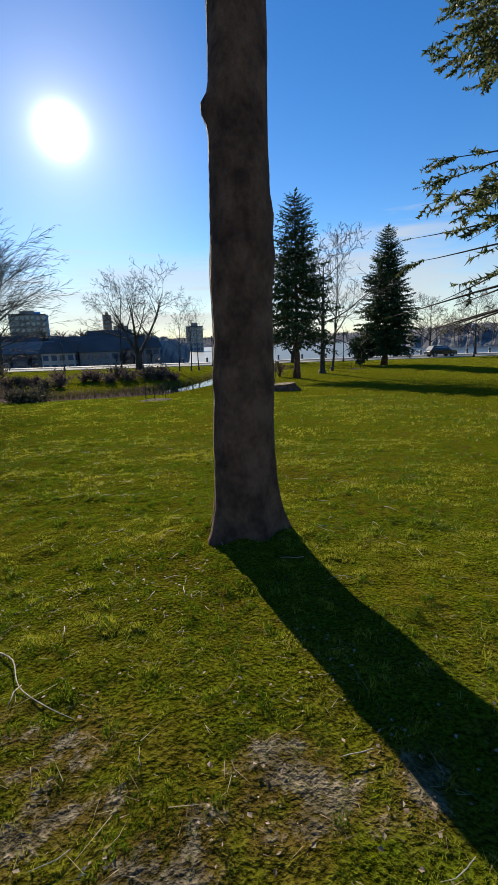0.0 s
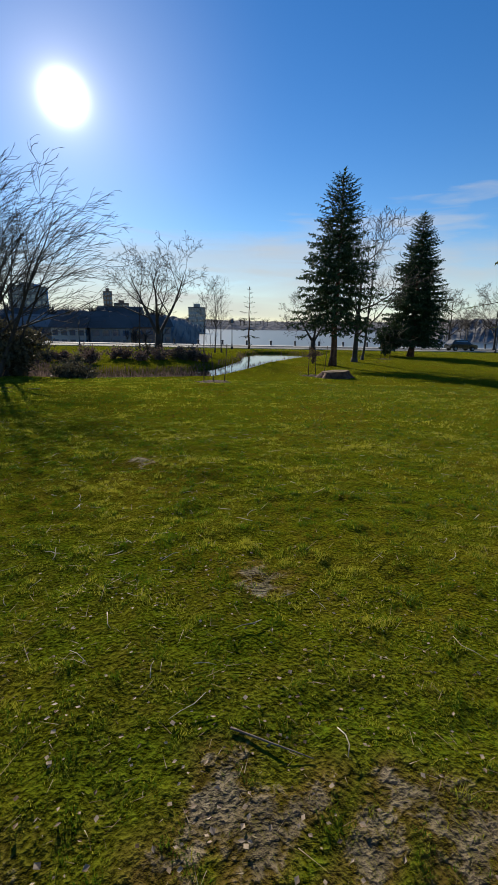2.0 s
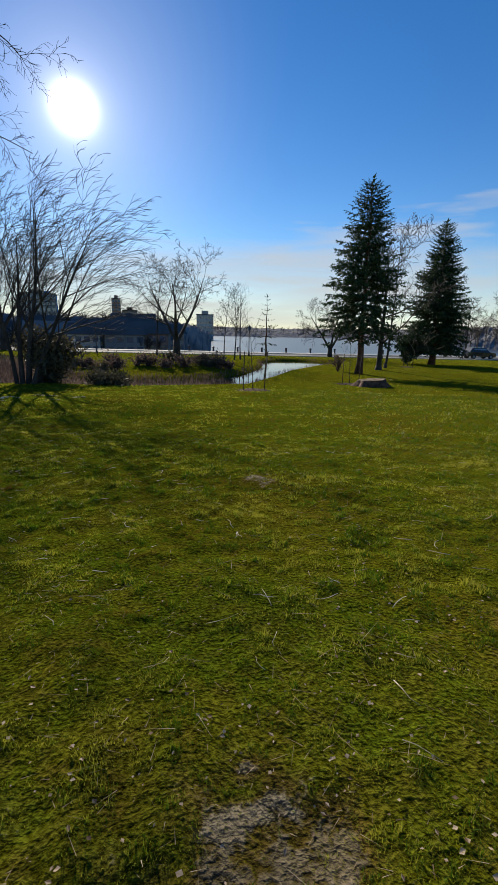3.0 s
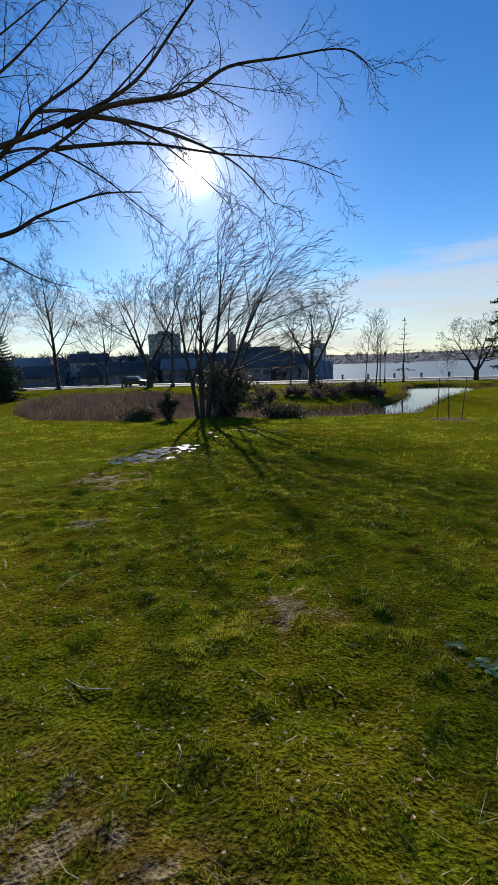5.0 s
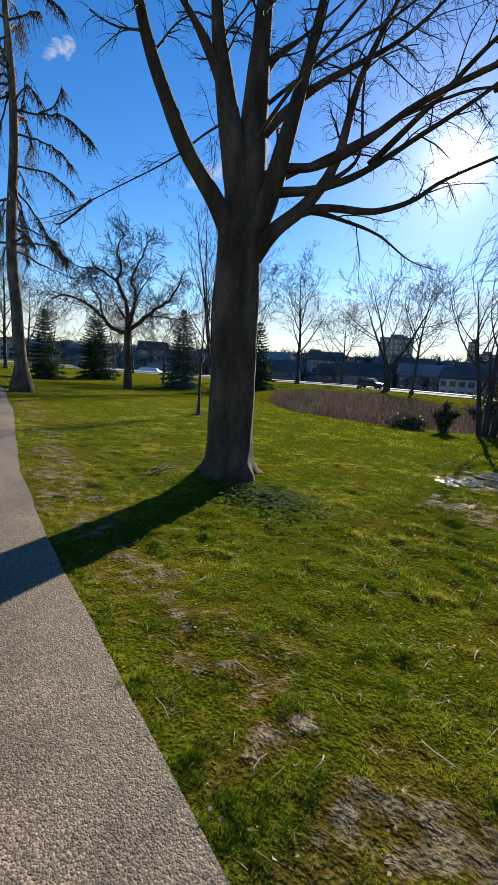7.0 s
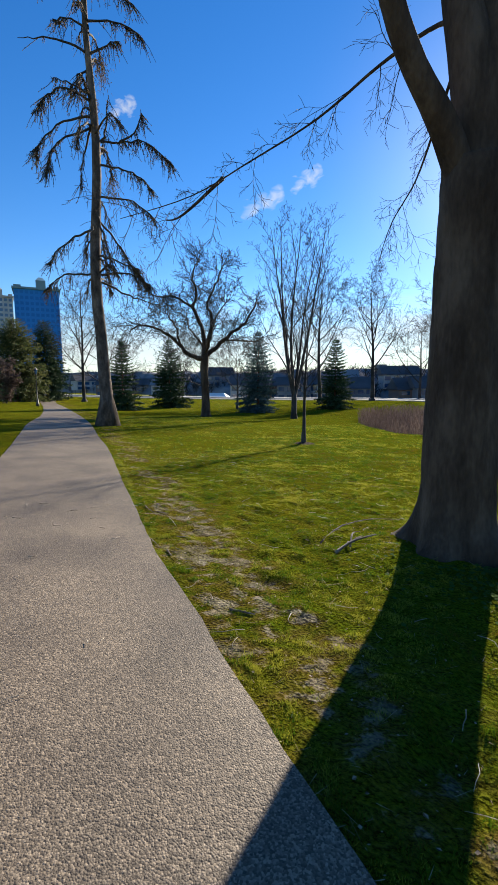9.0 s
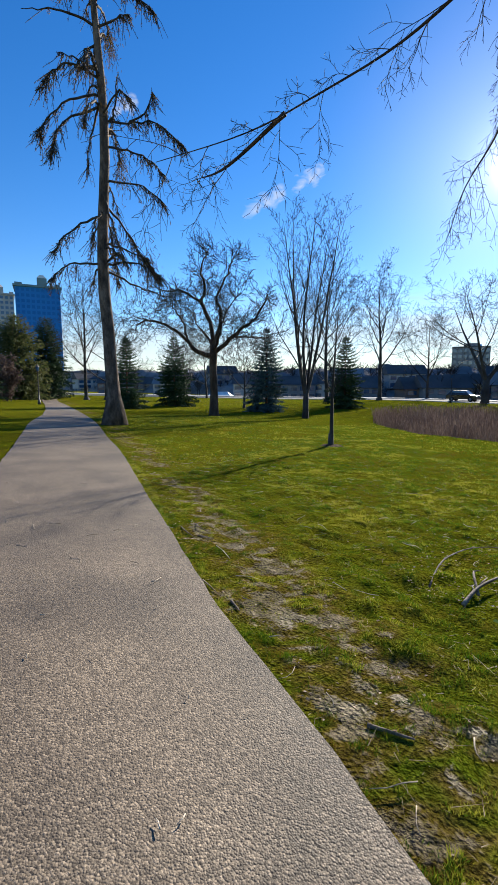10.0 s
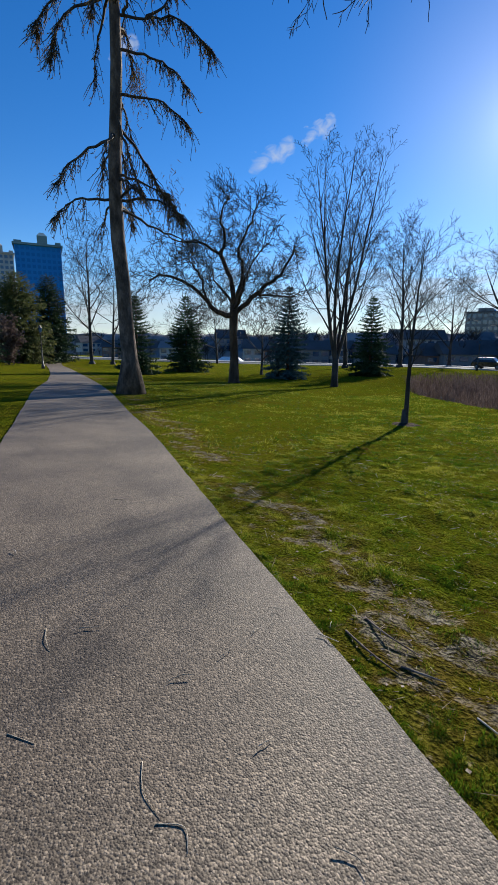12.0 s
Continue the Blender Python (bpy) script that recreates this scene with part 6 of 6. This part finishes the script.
def building(name, label, x, y, z0, w, d, h, turn, wall, roof=None, floors=6, bays=7, crown="flat", group="", glass=None):
    """A distant building with floors of windows and a roof of its own."""
    root = thing(name, label, "building", (x, y, z0), turn, group=group)
    part("wall", rounded("wall", -w / 2, -d / 2, 0, w / 2, d / 2, h, wall, 0.1), root)
    glass = glass or M_GLASS
    panes = []
    for i in range(floors):
        zc = h * (i + 0.5) / floors
        for k in range(bays):
            panes.append((-w / 2 + w * (k + 0.5) / bays, -d / 2, zc, 0.0, w / bays * 0.64))
            panes.append((w / 2, -d / 2 + d * (k + 0.5) / bays, zc, math.pi / 2, d / bays * 0.6))
    tall = h / floors * 0.56
    if len(panes) <= 110:
        shared = {}
        for px, py, pz, turn2, wide in panes:
            if wide not in shared:
                shared[wide] = rounded("window", -wide / 2, -0.06, -tall / 2, wide / 2, 0.2, tall / 2, glass, 0.02)
            ob = part("window", shared[wide], root)
            ob.location, ob.rotation_euler = (px, py, pz), (0, 0, turn2)
    else:
        win = Buf()
        for px, py, pz, turn2, wide in panes:
            if turn2:
                win.box(px - 0.2, py - wide / 2, pz - tall / 2, px + 0.06, py + wide / 2, pz + tall / 2)
            else:
                win.box(px - wide / 2, py - 0.06, pz - tall / 2, px + wide / 2, py + 0.2, pz + tall / 2)
        tagged(part("windows", win.mesh("windows", glass, False), root), kind="stuff")
    roof = roof or M_ROOF
    if crown == "flat":
        part("roof", rounded("roof", -w / 2 - 0.2, -d / 2 - 0.2, h, w / 2 + 0.2, d / 2 + 0.2, h + 0.6, roof, 0.05), root)
        part("plant_room", rounded("plant_room", -w / 5, -d / 5, h + 0.6, w / 5, d / 5, h + 3, wall, 0.05), root)
    elif crown == "gable":
        e = 0.4
        v = [(-w / 2 - e, -d / 2 - e, h), (w / 2 + e, -d / 2 - e, h), (w / 2 + e, d / 2 + e, h), (-w / 2 - e, d / 2 + e, h), (-w / 2 - e, 0, h + d * 0.4), (w / 2 + e, 0, h + d * 0.4)]
        part("roof", mesh_of("roof", v, [(0, 1, 5, 4), (2, 3, 4, 5), (1, 2, 5), (3, 0, 4), (3, 2, 1, 0)], roof), root)
    else:
        b = Buf()
        b.box(-w / 2 - 1, -d / 2 - 1, h, w / 2 + 1, d / 2 + 1, h + 1.2)
        for sx, wd, ht in ((-0.42, 0.16, 4), (0.1, 0.22, 9.5), (0.44, 0.12, 4.5)):
            b.box(w * (sx - wd / 2), -d / 2, h + 1.2, w * (sx + wd / 2), d / 2, h + ht * 0.6)
            bb = len(b.v)
            x0, x1, zt = w * (sx - wd / 2), w * (sx + wd / 2), h + ht * 0.6
            b.v += [Vector(p) for p in ((x0, -d / 2, zt), (x1, -d / 2, zt), (x1, d / 2, zt), (x0, d / 2, zt), (w * sx - wd * w * 0.2, 0, h + ht), (w * sx + wd * w * 0.2, 0, h + ht))]
            b.f += [tuple(bb + i for i in q) for q in ((0, 1, 5, 4), (2, 3, 4, 5), (1, 2, 5), (3, 0, 4))]
        part("roof", b.mesh("roof", roof, False), root, "stepped green copper crown")
    return root


def face(x, y):
    return math.atan2(-x, y)


building("tower_block", "tall blue glass tower with stepped green crown", -303.5, 116.5, -1.5, 25, 20, 60, face(-303.5, 116.5), M_TOWER, M_COPPER, 18, 9, "crown", glass=M_BLUEGLASS)
building("tower_block", "tall pale stone tower with pointed crown", -413, 126, -1.5, 24, 20, 72, face(-413, 126), M_WALL_A, M_WALL_A, 18, 7, "crown")
building("office_block", "broad grey office block across the water", -109, 315, -2.5, 22, 16, 27, face(-109, 315), M_WALL_C, None, 7, 7)
building("office_block", "low grey office block across the water", -127, 232, -2.5, 16, 14, 11.5, face(-127, 232), M_WALL_C, None, 3, 6)
building("office_block", "square concrete block across the lake", 0.2, 320, -2.5, 11.5, 10, 16.5, 0.0, M_WALL_A, None, 5, 5)
building("tower_block", "blue glass tower across the lake", -125, 377, -2.5, 17, 14, 31, face(-125, 377), M_TOWER, None, 9, 6)
building("tower_block", "slim stone tower across the lake", -77.5, 412, -2.5, 7.5, 7.5, 32, face(-77.5, 412), M_WALL_B, None, 9, 3)
building("tower_block", "stepped stone tower across the lake", -66.5, 414, -2.5, 12.5, 10, 22.5, face(-66.5, 414), M_WALL_B, None, 7, 5)


def ridge(name, label, points, depth, seed):
    """A wooded rise with a ragged top along a line of (x, y, foot, top)."""
    line = curve_through([(x, y, 0) for x, y, a, b in points], 30)
    n = len(line)
    v, f = [], []
    rows = 7
    for i, p in enumerate(line):
        u = i / (n - 1) * (len(points) - 1)
        k = min(int(u), len(points) - 2)
        foot = points[k][2] + (points[k + 1][2] - points[k][2]) * (u - k)
        top = points[k][3] + (points[k + 1][3] - points[k][3]) * (u - k)
        out = Vector((p.x, p.y, 0)).normalized()
        for j in range(rows):
            w = j / (rows - 1)
            q = p + out * depth * w
            jag = noise.noise(Vector((i * 0.31 + seed, j * 0.7, seed))) + 0.6 * noise.noise(Vector((i * 0.9 + seed, j, 2)))
            v.append(Vector((q.x, q.y, foot + (top - foot) * math.sin(w * 1.571) + jag * (top - foot) * 0.13 * (w > 0))))
    for i in range(n - 1):
        for j in range(rows - 1):
            a = i * rows + j
            f.append((a, a + rows, a + rows + 1, a + 1))
    tagged(new(name, mesh_of(name, v, f, M_HILL, False)), label, "hill", kind="structure")


ridge("backdrop_bank", "dark wooded far bank with houses", [(-420, 60, -2, 8), (-260, 72, -2, 7), (-135, 78, -1.8, 5.5), (-80, 84, -1.8, 5.0), (-48, 90, -1.8, 4.8), (-22, 90, -1.8, 4.6), (-4, 92, -2.2, 4.2), (3, 104, -3, 1.5)], 16, 1.0)
ridge("backdrop_hill", "long low wooded hill beyond the lake", [(-300, 760, -4, 20), (-60, 900, -4, 19), (150, 920, -4, 17), (330, 850, -4, 18), (520, 760, -4, 22), (800, 600, -4, 26)], 160, 4.0)
ridge("backdrop_wood", "dark wooded rise beyond the shore road", [(90, 190, -4, 5), (120, 170, -3, 8), (160, 150, -3, 8), (230, 120, -3, 9), (330, 60, -3, 10)], 40, 7.0)


BANK = [(-420, 60, -2, 8), (-260, 72, -2, 7), (-135, 78, -1.8, 5.5), (-80, 84, -1.8, 5.0), (-48, 90, -1.8, 4.8), (-22, 90, -1.8, 4.6), (-4, 92, -2.2, 4.2)]


def bank_at(u, back):
    """A place on the far bank: u along it, back metres behind its foot; with the foot's and the top's height."""
    q = (0.28 + 0.72 * u) * (len(BANK) - 1)
    k = min(int(q), len(BANK) - 2)
    a, b = BANK[k], BANK[k + 1]
    x, y, foot, top = [a[i] + (b[i] - a[i]) * (q - k) for i in range(4)]
    out = Vector((x, y)).normalized() * back
    return x + out.x, y + out.y, foot, top


def far_woods():
    """Bare tree tops along the rises, too many to count."""
    r = random.Random(77)
    b = Buf()
    spots = []
    for k in range(560):
        back = -4 + 24 * r.random()
        x, y, foot, top = bank_at(r.random(), back)
        spots.append((x, y, foot + (top - foot) * min(0.6, max(0.0, back / 16)), r.uniform(3, 5.5)))
    for k in range(150):
        a = r.uniform(28, 66)
        D = r.uniform(195, 240)
        spots.append((D * math.sin(radians(a)), D * math.cos(radians(a)), 0.5, r.uniform(6, 10)))
    for k in range(260):
        a = r.uniform(-18, 45)
        D = r.uniform(930, 1010)
        spots.append((D * math.sin(radians(a)), D * math.cos(radians(a)), 8, r.uniform(12, 19)))
    for x, y, z, t in spots:
        b.tube([Vector((x, y, z - 3)), Vector((x, y, z + t * 0.6))], [t * 0.02, t * 0.012], 3, cap=False)
        for j in range(13):
            a, e = r.uniform(0, 6.28), r.uniform(0.3, 1.0)
            s = Vector((x, y, z + t * r.uniform(0.15, 0.55)))
            d = Vector((math.cos(a) * 0.6, math.sin(a) * 0.6, e)).normalized() * t * r.uniform(0.25, 0.5)
            b.tube([s, s + d * 0.5 + Vector((0, 0, 0.02 * t)), s + d], [t * 0.012, t * 0.011, t * 0.007], 3, cap=False)
    tagged(new("far_woods", b.mesh("far_woods", M_FARBARK)), "leafless far woods along the opposite shore", "woods", kind="stuff")


far_woods()

r = random.Random(5)
for k in range(24):
    back = r.uniform(-3, 7)
    x, y, foot, top = bank_at((k + r.uniform(0.1, 0.9)) / 24, back)
    wall = (M_WALL_A, M_WALL_B, M_WALL_C)[k % 3]
    building("house", "far shore house with pitched dark roof", x, y, foot + (top - foot) * max(0.0, back) / 16 - 0.5, r.uniform(6, 11), r.uniform(4.5, 6), r.uniform(2.6, 3.6), face(x, y) + r.uniform(-0.4, 0.4), wall, M_WALL_C if k % 7 == 3 else M_ROOF, 2, 4, "gable", "houses on the far shore")


# ---- clouds ----
def cloud_mat(name, scale, cut, soft_to, stretch, glow=0.38):
    m = bpy.data.materials.new(name)
    m.use_nodes = True
    N, L = m.node_tree.nodes, m.node_tree.links
    N.remove(N["Principled BSDF"])
    tc, mp = N.new("ShaderNodeTexCoord"), N.new("ShaderNodeMapping")
    mp.inputs["Scale"].default_value = stretch
    L.new(tc.outputs["Generated"], mp.inputs["Vector"])
    nz = N.new("ShaderNodeTexNoise")
    nz.inputs["Scale"].default_value, nz.inputs["Detail"].default_value, nz.inputs["Distortion"].default_value = scale, 7, 0.6
    L.new(mp.outputs[0], nz.inputs["Vector"])
    # fade to nothing at the rim of the sheet
    sep = N.new("ShaderNodeSeparateXYZ")
    L.new(tc.outputs["UV"], sep.inputs[0])

    def math_node(op, a, b):
        n = N.new("ShaderNodeMath")
        n.operation = op
        for i, q in enumerate((a, b)):
            if isinstance(q, (int, float)):
                n.inputs[i].default_value = q
            else:
                L.new(q, n.inputs[i])
        return n.outputs[0]

    def bell(s):
        c = math_node("SUBTRACT", s, 0.5)
        return math_node("SUBTRACT", 1.0, math_node("MULTIPLY", math_node("MULTIPLY", c, c), 4.0))

    rim = math_node("MULTIPLY", bell(sep.outputs[0]), bell(sep.outputs[1]))
    val = math_node("ADD", nz.outputs["Fac"], math_node("MULTIPLY", math_node("SUBTRACT", rim, 1.0), 0.5))
    ramp = N.new("ShaderNodeMapRange")
    ramp.inputs["From Min"].default_value, ramp.inputs["From Max"].default_value = cut, soft_to
    L.new(val, ramp.inputs[0])
    tr, em, mx = N.new("ShaderNodeBsdfTransparent"), N.new("ShaderNodeEmission"), N.new("ShaderNodeMixShader")
    em.inputs["Color"].default_value, em.inputs["Strength"].default_value = (0.93, 0.97, 1.0, 1), glow
    L.new(ramp.outputs[0], mx.inputs[0])
    L.new(tr.outputs[0], mx.inputs[1])
    L.new(em.outputs[0], mx.inputs[2])
    L.new(mx.outputs[0], N["Material Output"].inputs["Surface"])
    return m


def cloud(label, az0, az1, el0, el1, tilt, material, D=3200):
    """A thin sheet of cloud far off, between two bearings and two elevations in degrees."""
    v, f, uv = [], [], []
    n, k = 16, 6
    for j in range(k + 1):
        for i in range(n + 1):
            u, w = i / n, j / k
            a, e = radians(az0 + (az1 - az0) * u), radians(el0 + (el1 - el0) * w + tilt * (u - 0.5))
            v.append((D * math.sin(a) * math.cos(e), D * math.cos(a) * math.cos(e), D * math.sin(e)))
            uv.append((u, w))
    for j in range(k):
        for i in range(n):
            a = j * (n + 1) + i
            f.append((a, a + 1, a + n + 2, a + n + 1))
    me = mesh_of("cloud", v, f, material, True)
    lay = me.uv_layers.new(name="UVMap")
    for lp2 in me.loops:
        lay.data[lp2.index].uv = uv[lp2.vertex_index]
    ob = tagged(new("backdrop_cloud", me), label, "cloud", kind="structure")
    ob.visible_shadow = False


C_WISP = cloud_mat("wispy_cloud", 3.2, 0.3, 0.95, (1, 1, 3.5))
C_PUFF = cloud_mat("puffy_cloud", 3.5, 0.25, 0.85, (1, 1, 1.6))
cloud("thin wispy streak of white cloud", -2, 40, 6.2, 15.2, 5.5, C_WISP)
C_BANK = cloud_mat("hazy_cloud_bank", 2.2, -0.05, 0.75, (2, 2, 3.0), 0.36)
cloud("pale cloud bank low over the lake", -48, 62, -3.5, 11.0, 0, C_BANK)
cloud("low pale cloud bank over the far shore", -112, -22, -3.5, 8.0, 0, C_BANK)
cloud("small white puff of cloud", -39.5, -34.5, 21.6, 24.6, 1.5, C_PUFF)
cloud("small white puff of cloud", -46.0, -38.5, 19.4, 22.4, 2.5, C_PUFF)
cloud("small white puff of cloud", -61, -56.5, 27.5, 30.0, 1.0, C_PUFF)


def sun_glare():
    """Sun's camera bloom and bright sky, an added far round glowing sheet fading outwards."""
    m = bpy.data.materials.new("sun_glare")
    m.use_nodes = True
    N, L = m.node_tree.nodes, m.node_tree.links
    N.remove(N["Principled BSDF"])
    tc, ln = N.new("ShaderNodeUVMap"), N.new("ShaderNodeVectorMath")
    ln.operation = "LENGTH"
    L.new(tc.outputs[0], ln.inputs[0])

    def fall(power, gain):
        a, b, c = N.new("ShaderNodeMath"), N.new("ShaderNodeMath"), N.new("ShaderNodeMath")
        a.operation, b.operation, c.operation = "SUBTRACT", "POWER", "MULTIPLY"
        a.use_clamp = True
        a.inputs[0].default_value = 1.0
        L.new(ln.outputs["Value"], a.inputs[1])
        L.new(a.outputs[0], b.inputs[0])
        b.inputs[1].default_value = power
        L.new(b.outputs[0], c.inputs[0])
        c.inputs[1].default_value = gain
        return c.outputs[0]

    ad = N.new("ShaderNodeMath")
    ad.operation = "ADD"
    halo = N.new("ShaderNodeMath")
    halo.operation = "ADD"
    # bloom core, halo and broad veil are all emitted by the sheet
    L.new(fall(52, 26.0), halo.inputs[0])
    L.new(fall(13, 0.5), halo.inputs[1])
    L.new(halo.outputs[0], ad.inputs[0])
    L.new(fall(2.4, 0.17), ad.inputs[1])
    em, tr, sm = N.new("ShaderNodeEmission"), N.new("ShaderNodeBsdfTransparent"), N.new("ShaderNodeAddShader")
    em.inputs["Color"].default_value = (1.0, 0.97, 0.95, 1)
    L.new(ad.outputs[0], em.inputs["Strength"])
    L.new(em.outputs[0], sm.inputs[0])
    L.new(tr.outputs[0], sm.inputs[1])
    L.new(sm.outputs[0], N["Material Output"].inputs["Surface"])
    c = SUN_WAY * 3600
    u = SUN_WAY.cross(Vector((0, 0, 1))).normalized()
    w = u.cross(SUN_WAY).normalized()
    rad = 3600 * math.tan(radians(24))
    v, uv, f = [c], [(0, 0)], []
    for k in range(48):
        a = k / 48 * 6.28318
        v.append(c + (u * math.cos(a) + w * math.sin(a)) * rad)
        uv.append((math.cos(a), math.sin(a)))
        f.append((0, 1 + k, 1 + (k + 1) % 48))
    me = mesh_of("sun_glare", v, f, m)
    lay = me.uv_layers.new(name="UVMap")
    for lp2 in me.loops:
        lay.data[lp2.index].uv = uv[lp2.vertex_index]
    ob = tagged(new("backdrop_sun_glare", me), "added glowing sheet for the white glare round the low sun", "sun", kind="structure")
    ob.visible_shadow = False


sun_glare()
